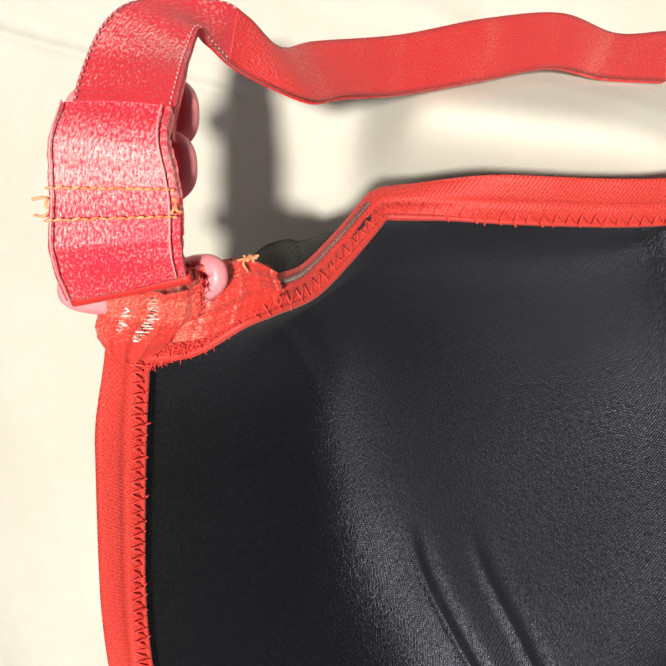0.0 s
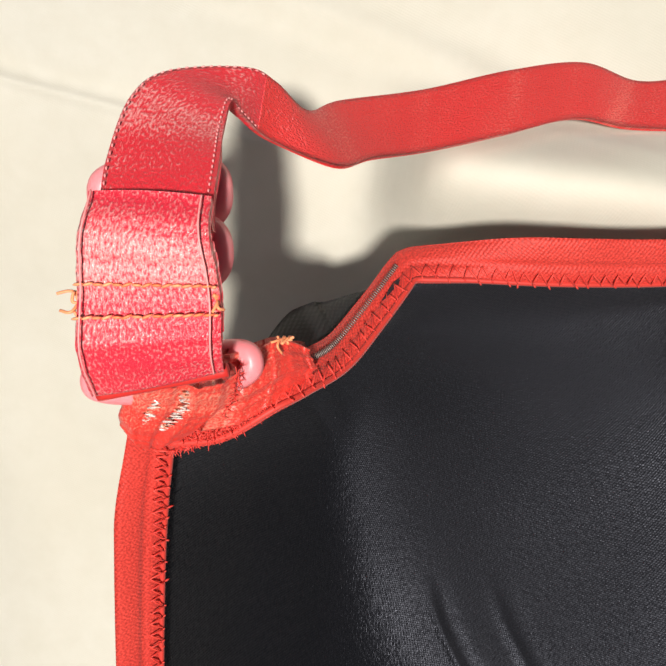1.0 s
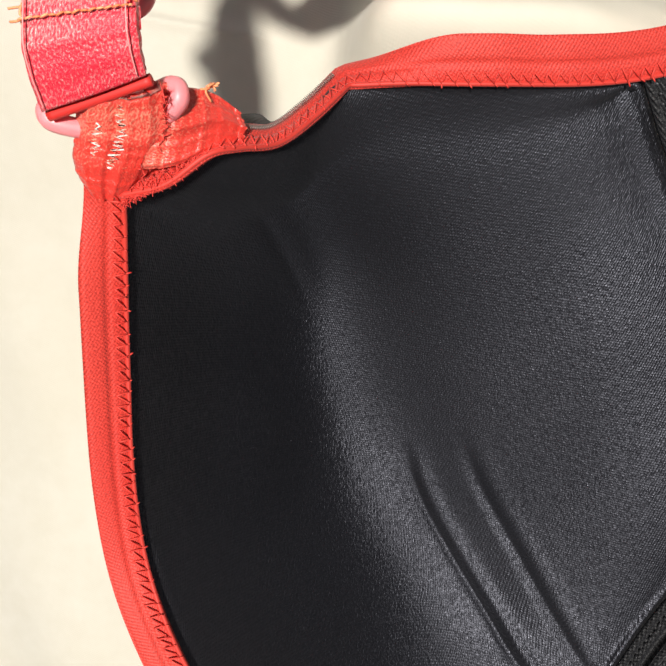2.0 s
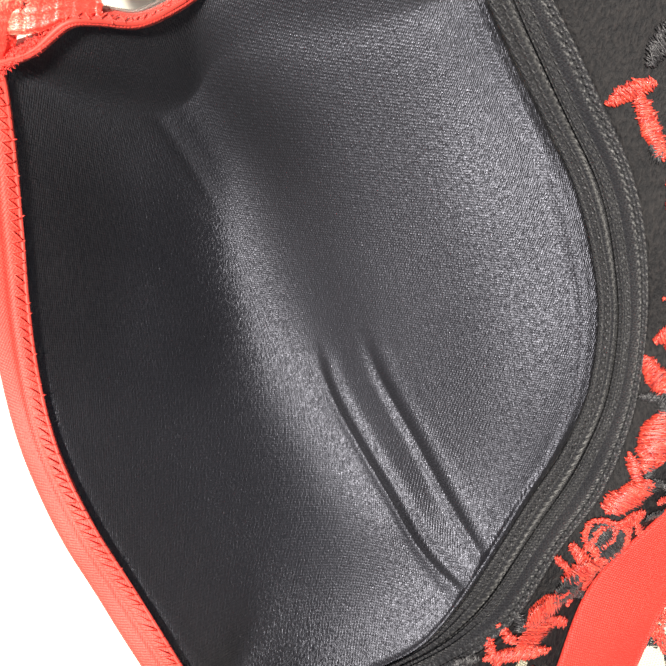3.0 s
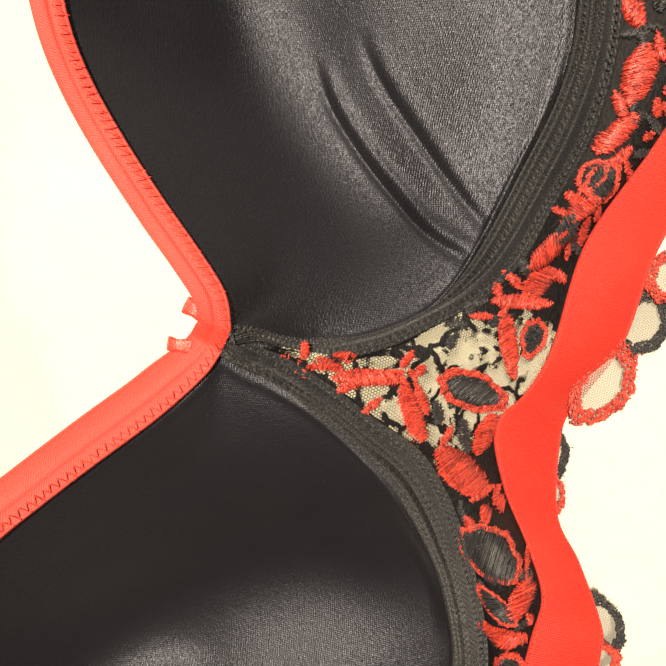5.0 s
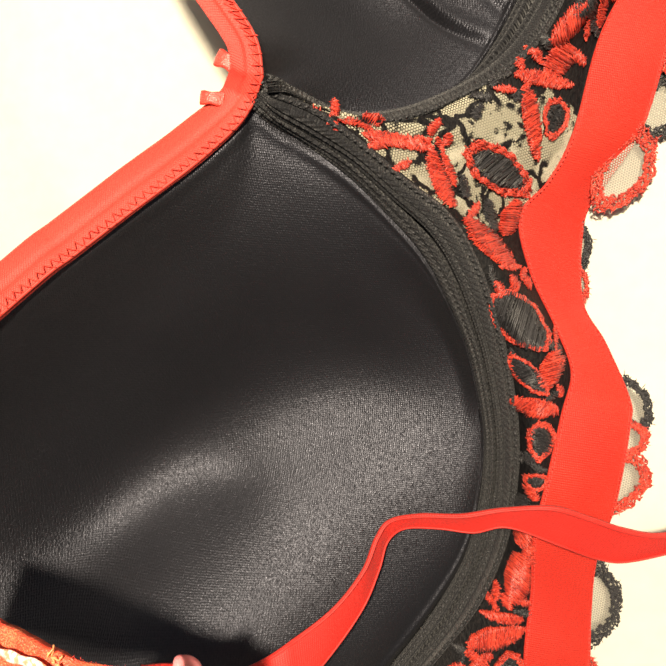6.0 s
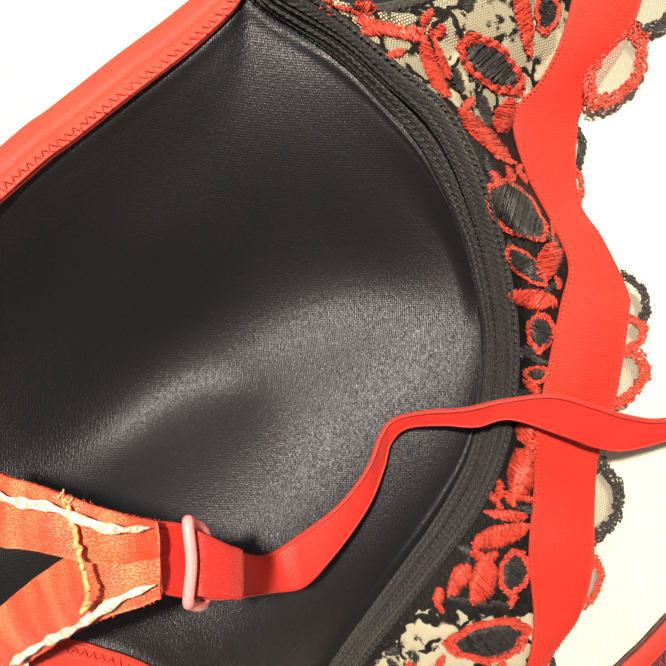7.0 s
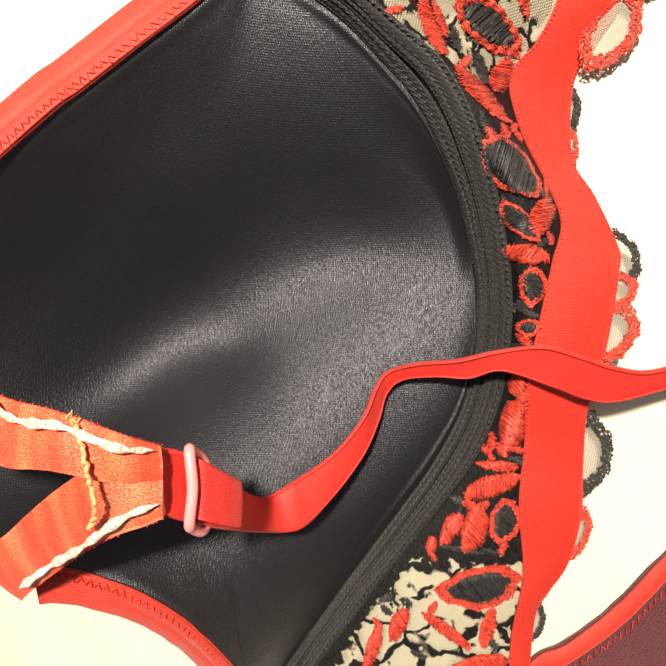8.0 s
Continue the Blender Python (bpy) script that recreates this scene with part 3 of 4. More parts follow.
def bowl(g, edge, low, p, e, cell=0.002):
    """Heights of a cloth held at its edge and along its low line, even in between."""
    lo = edge[:, :2].min(0) - 4 * cell
    nx, ny = ((edge[:, :2].max(0) - lo) / cell).astype(int) + 5
    cells = lambda q: tuple(np.clip(((q[..., :2] - lo) / cell).astype(int), 0, (nx - 1, ny - 1)).T)
    rim = even(np.vstack([edge, edge[:1]]), 1600)
    rim_p = np.interp(np.linspace(0, 1, 1600), np.linspace(0, 1, len(p) + 1), np.append(p, p[0]))
    inside = np.zeros((nx, ny), bool)
    inside[cells(g.reshape(-1, 3))] = True
    spot = np.stack(np.meshgrid(np.arange(nx), np.arange(ny), indexing="ij"), -1)

    def spread(at, values, fixed=None):
        total, count = np.zeros((nx, ny)), np.zeros((nx, ny))
        np.add.at(total, at, values)
        np.add.at(count, at, 1)
        held = count > 0
        known = np.where(held, total / np.maximum(count, 1), 0)
        places = spot[held]
        nearest = np.argmin(((spot.reshape(-1, 1, 2) - places[None]) ** 2).sum(2), axis=1)
        z = known[held][nearest].reshape(nx, ny)
        if fixed is not None:
            z = np.where(fixed, 1.0, np.where(held, known, 0.5))
            held = held | fixed
        start = z.copy()
        for _ in range(3000):
            q = np.pad(z, 1, mode="edge")
            z = np.where(held, start, (q[2:, 1:-1] + q[:-2, 1:-1] + q[1:-1, 2:] + q[1:-1, :-2]) / 4)
        return z

    line = even(low, 600)
    z_low, z_rim, bent = spread(cells(line), line[:, 2]), spread(cells(rim), rim[:, 2]), spread(cells(rim), rim_p)
    share = spread(cells(np.vstack([line, rim])), np.append(np.zeros(600), np.ones(1600)), ~inside)
    share = (np.sqrt(share**2 + e * e) - e) / (math.sqrt(1 + e * e) - e)
    z = z_low + (z_rim - z_low) * share**bent
    u = np.clip((g[..., 0] - lo[0]) / cell - 0.5, 0, nx - 2)
    v = np.clip((g[..., 1] - lo[1]) / cell - 0.5, 0, ny - 2)
    i, j = u.astype(int), v.astype(int)
    u, v = u - i, v - j
    out = z[i, j] * (1 - u) * (1 - v) + z[i + 1, j] * u * (1 - v) + z[i, j + 1] * (1 - u) * v + z[i + 1, j + 1] * u * v
    near = smooth((np.linspace(0, 1, g.shape[1]) - 0.94) / 0.06)[None]
    return out * (1 - near) + g[..., 2] * near


def cup(loop, spine, bend, dents, label, mat, e=0.22, axis=None, soft=0.006):
    """A bowl along a low line: each place of its edge is joined to the low line by a wall that starts level;
    bend(edge) gives how late each wall starts to rise."""
    n, rings = 320, 96
    edge = even(np.vstack([loop, loop[:1]]), n + 1)[:-1]
    wave_ = np.fft.fftfreq(n)[:, None]
    blurred = lambda curve, w: np.fft.ifft(np.fft.fft(curve, axis=0) * np.exp(-0.5 * (2 * np.pi * wave_ * w) ** 2), axis=0).real
    low = even(spline(spine, 200), 201)
    chord = low[-1] - low[0] if axis is None else np.array(axis) * (low[-1] - low[0])
    along = ((edge - low[0]) @ chord) / (chord @ chord)
    if axis is None:
        along = 0.5 + 0.5 * np.tanh(1.6 * (along - 0.5)) / np.tanh(1.6 * np.abs(along - 0.5).max())
    along = np.clip(along, 0, 1)
    along = np.clip(blurred(along[:, None], 9)[:, 0], 0, 1)
    c = np.stack([np.interp(along, np.linspace(0, 1, 201), low[:, k]) for k in range(3)], 1)
    p = blurred(bend(edge)[:, None], 8)[:, 0]
    r = np.linspace(0.0, 1, rings)
    g = np.empty((n, rings, 3))
    for q in range(rings):
        ring = blurred(edge, 32 * (1 - r[q]) ** 1.5)
        soft_line = (math.sqrt(r[q] ** 2 + e * e) - e) / (math.sqrt(1 + e * e) - e)
        f = soft_line**p
        g[:, q] = c + (ring - c) * r[q]
        g[:, q, 2] = c[:, 2] + (ring[:, 2] - c[:, 2]) * f
    g[..., 2] = bowl(g, edge, low, bend(edge), e)
    share = smooth((1 - r) / 0.45)[None]
    for _ in range(60):
        z = g[..., 2]
        mean = (np.roll(z, 1, 0) + np.roll(z, -1, 0)) / 4
        mean[:, 1:-1] += (z[:, 2:] + z[:, :-2]) / 4
        g[:, 20:-1, 2] = 0.4 * z[:, 20:-1] + 0.6 * mean[:, 20:-1]
    g[..., 2] = g[..., 2] * (1 - share) + softened(g, soft) * share
    g[..., 2] += dents(g) * smooth((1 - r) / 0.12)[None] + 0.0009 * np.exp(-(((r - 0.962) / 0.02) ** 2))[None]
    normal = unit(np.cross(np.roll(g, -1, 0) - np.roll(g, 1, 0), np.gradient(g, axis=1)))
    normal = normal * np.sign(normal[..., 2:3].mean())
    steady = smooth(r / 0.3)[None, :, None]
    normal = unit(normal * steady + np.array((0, 0, 1.0)) * (1 - steady))
    under = g - (0.0004 + 0.0022 * smooth((1 - r) / 0.1))[None, :, None] * normal
    verts = np.vstack([g.reshape(-1, 3), under.reshape(-1, 3)])
    at = lambda i, q, side: side * n * rings + (i % n) * rings + q
    faces = []
    for i in range(n):
        for q in range(rings - 1):
            faces.append((at(i, q, 0), at(i, q + 1, 0), at(i + 1, q + 1, 0), at(i + 1, q, 0)))
            faces.append((at(i, q, 1), at(i + 1, q, 1), at(i + 1, q + 1, 1), at(i, q + 1, 1)))
        faces.append((at(i, rings - 1, 0), at(i, rings - 1, 1), at(i + 1, rings - 1, 1), at(i + 1, rings - 1, 0)))
    ob = mesh_object("cup", verts, faces, mat, bra, label, verts[:, 1::-1])
    bm = bmesh.new()
    bm.from_mesh(ob.data)
    bmesh.ops.remove_doubles(bm, verts=bm.verts, dist=0.00004)
    bm.to_mesh(ob.data)
    bm.free()
    return ob


def dents_one(g):
    """The pressed-in side of the first cup: a raised roll between narrow grooves."""
    z = 0 * g[..., 0]
    for path, depth, width, roll, tail in ((GROOVE_A, 0.0016, 0.0014, 0.7, 0.3), (GROOVE_B, 0.0013, 0.0015, 0.3, 0.3), (FOLD, 0.0008, 0.0014, 0.5, 0.0)):
        d, s, near = beside(g, spline(path, 120))
        ends = smooth(s / 0.25) * smooth((1 - s) / (0.1 if tail else 0.4) + tail) * (near < 6 * width)
        z = z - depth * np.exp(-((near / width) ** 2)) * ends
        z = z + roll * depth * np.exp(-(((d - 2.6 * width) / (1.5 * width)) ** 2)) * ends * (d > 0)
    x, y = g[..., 0], g[..., 1]
    return z + 0.0003 * np.sin(160 * x + 60 * y) + 0.00025 * np.sin(90 * y - 120 * x)


def dents_two(g):
    """Soft unevenness and one shallow dimple in the floor of the second cup."""
    x, y = g[..., 0], g[..., 1]
    z = 0.0004 * np.sin(70 * x - 55 * y + 1.0) + 0.0003 * np.sin(60 * x + 95 * y)
    return z - 0.0024 * np.exp(-(((x + 0.050) / 0.014) ** 2 + ((y + 0.188) / 0.012) ** 2))


rim_one = spline(RIM_ONE, 400)
top_one = spline(RIM_ONE_TOP, 200)
wire_one = spline(WIRE_ONE_IN, 400)
rim_two = spline(RIM_TWO, 400)
wire_two = spline(WIRE_TWO_IN, 400)

top_part = top_one[: int(200 * 0.66)]
cup(np.vstack([rim_one, top_part[1:], wire_one[1:-1]]), LOW_ONE,
    lambda e: 1.7 + 0.5 * smooth((e[:, 0] + 0.02) / 0.03), dents_one, "black satin padded cup with pressed-in creases", SATIN, 0.13, None, 0.007)
cup(np.vstack([rim_two, wire_two[::-1][1:-1]]), LOW_TWO,
    lambda e: 1.0 - 0.32 * smooth((-0.205 - e[:, 1]) / 0.025) * smooth((0.005 - e[:, 0]) / 0.02) + 0.15 * smooth((e[:, 1] + 0.135) / 0.02), dents_two, "smooth black satin padded cup", SATIN_PLAIN, 0.45, (1, 0, 0), 0.011)


# ---- the wire casings ----
def casing_profile(v):
    lift = 0.0033 * np.sin(np.pi * np.clip(v, 0, 1)) ** 0.45
    for at, depth, w in ((0.15, 0.0014, 0.030), (0.37, 0.0046, 0.055), (0.55, 0.0013, 0.035), (0.86, 0.0012, 0.04)):
        lift = lift - depth * np.exp(-(((v - at) / w) ** 2))
    return lift


def casing(inner, outer, label):
    n = 360
    a, b = even(spline(inner, 500), n), even(spline(outer, 500), n)
    ob = ribbon("wire_casing", a, b, CASING, bra, label, 0.0016, 44, 0.0, casing_profile, 0.0004, 3)
    for at, up in ((0.15, 0.0016), (0.55, 0.0022), (0.86, 0.0018)):
        line = a * (1 - at) + b * at + (0, 0, up)
        count = int(length(line) / 0.0021)
        p = even(line, 2 * count)
        lean = 0.0003 * side_of(p)
        p = p + np.random.default_rng(int(at * 100)).normal(0, 0.00012, p.shape)
        seam = bits("stitch_line", [(p[2 * k] - lean[2 * k], p[2 * k + 1] + lean[2 * k]) for k in range(count)], 0.00037, THREAD_BLACK, ob)
        tagged(seam, "black running stitches", kind="stuff")
    return ob


casing(WIRE_ONE_IN, WIRE_ONE_OUT, "black plush casing sewn over a curved wire")
casing(WIRE_TWO_IN, WIRE_TWO_OUT, "black plush casing sewn over a curved wire")


# ---- red binding on the cup edges ----
def binding(curve, width, drop, label, seed=1, zigzag=True, inward=0.0012, rise=0.0009):
    n = max(60, int(length(curve) / 0.0011))
    c = even(curve, n)
    left = side_of(c)
    for _ in range(6):
        left[1:-1] = (left[:-2] + left[1:-1] * 2 + left[2:]) / 4
    left = unit(left)
    s = np.linspace(0, 1, n)
    w = width(s) if callable(width) else width * np.ones(n)
    d = drop(s) if callable(drop) else drop * np.ones(n)
    a = c - left * inward + (0, 0, rise)
    b = c + left * w[:, None] - np.stack([0 * d, 0 * d, d], 1)
    profile = lambda v: 0.0008 * np.sin(np.pi * v) ** 0.5 - 0.0005 * np.exp(-(((v - 0.46) / 0.06) ** 2))
    ob = ribbon("binding", a, b, BINDING, bra, label, 0.0013, 16, 0.0, profile, 0.0003, seed)
    if zigzag:
        pitch = 0.00115
        count = int(length(c) / pitch)
        across = unit(b - a)
        along = unit(np.gradient(c, axis=0))
        up = unit(np.cross(along, across))
        up = up * np.sign(up[:, 2:3])
        rows = [even(a + across * at + up * 0.0010, count) for at in (0.0007, 0.0029)]
        rng = np.random.default_rng(seed)
        seg = []
        for k in range(count - 1):
            p = rows[k % 2][k] + rng.normal(0, 0.00013, 3)
            q = rows[(k + 1) % 2][k + 1] + rng.normal(0, 0.00013, 3)
            seg.append((p, q))
            if k % 2:
                seg.append((q, q + (q - p) * 0.25 + rng.normal(0, 0.0002, 3)))
        bits("zigzag_stitch", seg, 0.00016, THREAD_ZIGZAG, ob, "zigzag row of deep red thread")
        ridge = a + across * 0.0005 + up * 0.0004
        tube("edge_cord", ridge, 0.0005, BINDING, ob, "thin rolled red edge", 6)
    return ob


neck = np.vstack([spline(RIM_TWO[:7], 200)[::-1], spline(RIM_ONE[:12], 300)[1:]])
binding(neck, lambda s: 0.0112 - 0.0050 * smooth((s - 0.38) / 0.12) - 0.0022 * smooth((s - 0.68) / 0.22) + 0.0006 * smooth((s - 0.88) / 0.09), lambda s: 0.0015 - 0.0050 * smooth((s - 0.38) / 0.12) - 0.0045 * smooth((s - 0.68) / 0.22) + 0.0030 * smooth((s - 0.93) / 0.06), "red elastic neckline binding with zigzag stitching")
under_one = np.vstack([spline(RIM_ONE[11:], 120), spline(RIM_ONE_TOP, 160)[1:]])
binding(under_one, lambda s: 0.0046 + 0.0016 * smooth((s - 0.3) / 0.2) + 0.0012 * smooth((s - 0.80) / 0.12), lambda s: 0.0025 - 0.0085 * smooth((s - 0.35) / 0.15), "red elastic underarm binding with zigzag stitching", 2, True, 0.0015, 0.0013)
binding(spline(RIM_TWO[9:], 240)[26:][::-1], 0.0105, 0.002, "red elastic underarm binding with zigzag stitching", 3)

slope = even(spline(RIM_ONE[12:], 100), 60)
out_side = side_of(slope)
for _ in range(12):
    out_side[1:-1] = (out_side[:-2] + 2 * out_side[1:-1] + out_side[2:]) / 4
fade = (smooth(np.linspace(1, 0, 60) / 0.5) * smooth(np.linspace(0, 1, 60) / 0.3) + 0.02)[:, None]
ribbon("cup_back", slope + out_side * 0.002 - (0, 0, 0.003), slope + out_side * 0.002 - (0, 0, 0.003) + fade * (out_side * 0.0085 - (0, 0, 0.013)), BLACK_CLOTH, bra, "black outer cloth of the cup", 0.001, 8, 0.001)
cord = (slope + out_side * 0.0030 + (0, 0, 0.0009))[14:]
cord = even(cord, 76)
cord_side = side_of(cord)
teeth = [(cord[k] - 0.0005 * cord_side[k], cord[k] + 0.0005 * cord_side[k]) for k in range(1, 75)]
teeth = bits("metallic_cord", teeth, 0.00011, CORD, bra)
tagged(teeth, "fine grey metallic overcast stitches", kind="stuff")


# ---- the underband ----
band_in, band_out = even(spline(BAND_IN, 600), 420), even(spline(BAND_OUT, 600), 420)
band = ribbon("underband", band_in + (0, 0, 0.0012), band_out + (0, 0, 0.0012), ELASTIC, bra,
              "wide flat red elastic underband", 0.0012, 16, 0.0006, None, 0.0007, 5)
for line, inset in ((band_in, 0.03), (band_out, 0.03)):
    other = band_out if line is band_in else band_in
    p = even(line * (1 - inset) + other * inset + (0, 0, 0.0018), 620)
    bits("edge_stitch", [(p[2 * k], p[2 * k + 1]) for k in range(310)], 0.0002, THREAD_RED, band, "fine red edge stitching")


# ---- lace between the casings and the underband ----
def split_at(curve, y):
    return int(np.argmin(np.abs(curve[:, 1] - y)))


w1, w2 = even(spline(WIRE_ONE_OUT, 400), 200), even(spline(WIRE_TWO_OUT, 400), 240)
k = split_at(band_in, -0.088)
b1, b2 = even(band_in[: k + 1], 200), even(band_in[k:], 240)
lace_wire, lace_band = np.vstack([w1, w2[1:]]), np.vstack([b1, b2[1:]])
lace_wire = lace_wire + 0.02 * (lace_wire - lace_band) - (0, 0, 0.0006)
lace_band = lace_band + 0.03 * (lace_band - lace_wire) - (0, 0, 0.0004)
v = np.linspace(0, 1, 24)
lace_grid = lace_wire[:, None] * (1 - v)[None, :, None] + lace_band[:, None] * v[None, :, None]
lace_grid[..., 2] += 0.0035 * np.sin(np.pi * v)[None]
lace = new("lace_panel")
lace.parent = bra
tagged(lace, "black and red embroidered lace on sheer net")
lace_y = lace_grid[..., 1]
gore = smooth((lace_y + 0.114) / 0.014) * smooth((-0.056 - lace_y) / 0.014)
dense = 0.92 - 0.52 * gore - 0.58 * smooth((-0.252 - lace_y) / 0.012)
dense = dense + 0.55 * np.exp(-((v / 0.08) ** 2))[None]
net = sheet_of("net", lace_grid, 0.00012, NET, lace, "sheer cream net with dense black embroidered ground",
               np.stack([dense, np.repeat(v[None], len(dense), 0)], 2))
lace_flat = lace_grid.reshape(-1, 3)


def lace_height(x, y):
    d = (lace_flat[:, 0] - x) ** 2 + (lace_flat[:, 1] - y) ** 2
    j = np.argpartition(d, 4)[:4]
    w = 1 / (d[j] + 1e-8)
    return float((lace_flat[j, 2] * w).sum() / w.sum())


rng_motif = np.random.default_rng(11)


def leaf_outline(n, length_, width, seed):
    """A pointed, slightly uneven leaf outline in its own plane."""
    r = np.random.default_rng(seed)
    a = np.linspace(0, 2 * np.pi, n, endpoint=False)
    x = 0.5 * length_ * np.cos(a)
    y = 0.5 * width * np.sin(a) * (0.72 + 0.28 * np.abs(np.sin(a))) * (1 + 0.10 * np.cos(a))
    wob = 1 + 0.05 * np.sin(3 * a + r.uniform(0, 6)) + 0.04 * np.sin(7 * a + r.uniform(0, 6)) + 0.03 * np.sin(15 * a + r.uniform(0, 6))
    return np.stack([x * wob, y * wob], 1)


def lay(points, x, y, turn, height):
    c, s = math.cos(radians(turn)), math.sin(radians(turn))
    px, py = x + c * points[:, 0] - s * points[:, 1], y + s * points[:, 0] + c * points[:, 1]
    return np.stack([px, py, [height(a, b) for a, b in zip(px, py)]], 1)


def patch_of(name, outline, x, y, turn, height, lift, dome, mat, parent, label, inner=0.0):
    """A raised pad of stitches inside an outline; with inner it is a ring of that inner share."""
    n, rings = len(outline), 6
    shares = np.linspace(inner, 1, rings)
    verts, uvs = [], []
    for q, share in enumerate(shares):
        f = (share - inner) / (1 - inner)
        up = lift + dome * (1 - (2 * f - 1) ** 2 if inner else 1 - f * f)
        p = lay(outline * max(share, 0.02), x, y, turn, height)
        p[:, 2] += up
        verts.append(p)
        if inner:
            around = np.r_[0, np.cumsum(np.linalg.norm(np.diff(outline, axis=0), axis=1))]
            uvs.append(np.stack([around, np.full(n, share * 0.004)], 1))
        else:
            uvs.append(outline * share)
    faces = []
    for q in range(rings - 1):
        for i in range(n):
            j = (i + 1) % n
            faces.append((q * n + i, (q + 1) * n + i, (q + 1) * n + j, q * n + j))
    skirt = lay(outline * 1.02, x, y, turn, height)
    skirt[:, 2] -= 0.0002
    verts.append(skirt)
    uvs.append(outline)
    for i in range(n):
        j = (i + 1) % n
        faces.append(((rings - 1) * n + i, rings * n + i, rings * n + j, (rings - 1) * n + j))
    return mesh_object(name, np.vstack(verts), faces, mat, parent, label, np.vstack(uvs))


def stitched(name, outline, x, y, turn, height, lift, mat, parent, label, seed, inner=0.0, gap=0.00028, radius=0.00018):
    """Satin stitch: close threads laid across a leaf, or across the ring between an outline and its inner share."""
    r = np.random.default_rng(seed)
    seg = []
    around = np.vstack([outline, outline[:1]])
    if inner:
        total = np.linalg.norm(np.diff(around, axis=0), axis=1).sum()
        ring = even(np.c_[around, 0 * around[:, 0]], max(24, int(total / gap)))[:-1, :2]
        for k, p in enumerate(ring):
            t = unit(ring[(k + 1) % len(ring)] - ring[k - 1])
            n = np.array((-t[1], t[0]))
            for _ in range(3):
                q = p * r.uniform(inner, 1.0)
                way = r.normal(0, 0.65)
                half = r.uniform(0.00035, 0.0008) * (t * math.cos(way) + n * math.sin(way))
                seg.append((q - half, q + half))
    else:
        lo, hi = outline[:, 0].min(), outline[:, 0].max()
        half = len(outline) // 2
        top, low = outline[: half + 1][::-1], np.vstack([outline[half:], outline[:1]])
        lean = 0.45 * r.choice((-1, 1))
        for u in np.arange(lo + 0.0002, hi - 0.0002, gap):
            w = r.normal(0, 0.00026, 2)
            hi_y, lo_y = np.interp(u, top[:, 0], top[:, 1]), np.interp(u, low[:, 0], low[:, 1])
            skew = lean * (hi_y - lo_y) * 0.5
            seg.append((np.array((u + skew + w[0], hi_y + w[1])), np.array((u - skew + w[1], lo_y + w[0]))))
            for _ in range(2):
                f, way = r.uniform(0.05, 0.95), r.normal(1.35 * np.sign(lean), 0.45)
                mid = np.array((u + skew * (1 - 2 * f), hi_y * (1 - f) + lo_y * f))
                half = min(0.0011, 0.4 * (hi_y - lo_y) + 0.0003) * r.uniform(0.5, 1.0) * np.array((math.cos(way), math.sin(way)))
                seg.append((mid - half, mid + half))
    placed = []
    for a, b in seg:
        ends = lay(np.array((a, b)), x, y, turn, height)
        middle = (ends[0] + ends[1]) / 2
        ends[:, 2] += lift + r.uniform(-0.00015, 0.00025) + max(0.0, height(middle[0], middle[1]) - middle[2])
        placed.append((ends[0], ends[1]))
    return bits(name, placed, radius, mat, parent, label)


LAID = []


def motif(x, y, long, wide, turn, kind):
    """One embroidered leaf of the lace, sizes in millimetres."""
    LAID.append((x, y, long, wide))
    x, y, long, wide = x / 1000, y / 1000, long / 1000, wide / 1000
    seed = int(rng_motif.integers(1e6))
    shape = leaf_outline(44, long, wide, seed)
    if kind in ("leaf", "thin"):
        share = 0.72 if kind == "leaf" else 0.85
        patch_of("stitch_base", shape * share, x, y, turn, lace_height, 0.0003, 0.0001, EMB_BLACK, lace, "")
        patch_of("stitch_base", shape * 1.0, x, y, turn, lace_height, 0.0005, 0.0003, EMB_RED, lace, "", share)
        stitched("black_leaf", shape * (share + 0.08), x, y, turn, lace_height, 0.0007, STITCH_BLACK, lace, "black satin-stitched leaf", seed)
        stitched("leaf_outline", shape * 1.04, x, y, turn, lace_height, 0.0009, STITCH_RED, lace, "raised red stitched outline", seed + 1, share)
    elif kind == "red":
        patch_of("stitch_base", shape * 1.06, x, y, turn, lace_height, 0.0005, 0.0003, EMB_RED, lace, "")
        stitched("red_leaf", shape * 1.12, x, y, turn, lace_height, 0.0008, STITCH_RED, lace, "red satin-stitched leaf", seed)
    else:
        stitched("black_leaf", shape * 1.1, x, y, turn, lace_height, 0.0007, STITCH_BLACK, lace, "black satin-stitched leaf", seed)


motif(37.5, -87.6, 22.6, 11.3, -24, "leaf")
motif(20.7, -92.0, 16.1, 4.5, -69, "red")
motif(9.2, -83.1, 16.1, 3.9, -2, "red")
motif(35.2, -109.7, 18.1, 7.0, -44, "red")
motif(42.2, -101.0, 11.0, 6.0, 70, "red")
motif(35.7, -100.6, 9.0, 3.6, -80, "black")
motif(43.7, -131.8, 21.9, 12.4, -40, "thin")
motif(53.5, -146.2, 11.0, 6.7, 76, "red")
motif(46.5, -147.7, 15.5, 5.5, -44, "thin")
motif(48.3, -157.2, 12.3, 5.2, -13, "red")
motif(51.1, -167.1, 11.5, 8.2, 85, "leaf")
motif(50.1, -179.7, 6.6, 5.1, 11, "leaf")
motif(47.6, -197.9, 6.2, 4.7, 61, "red")
motif(46.1, -211.9, 14.8, 6.7, 80, "red")
motif(42.3, -225.3, 11.9, 2.9, 2, "red")
motif(40.3, -232.3, 17.2, 6.1, 21, "red")
motif(44.6, -244.3, 15.6, 10.1, 81, "leaf")
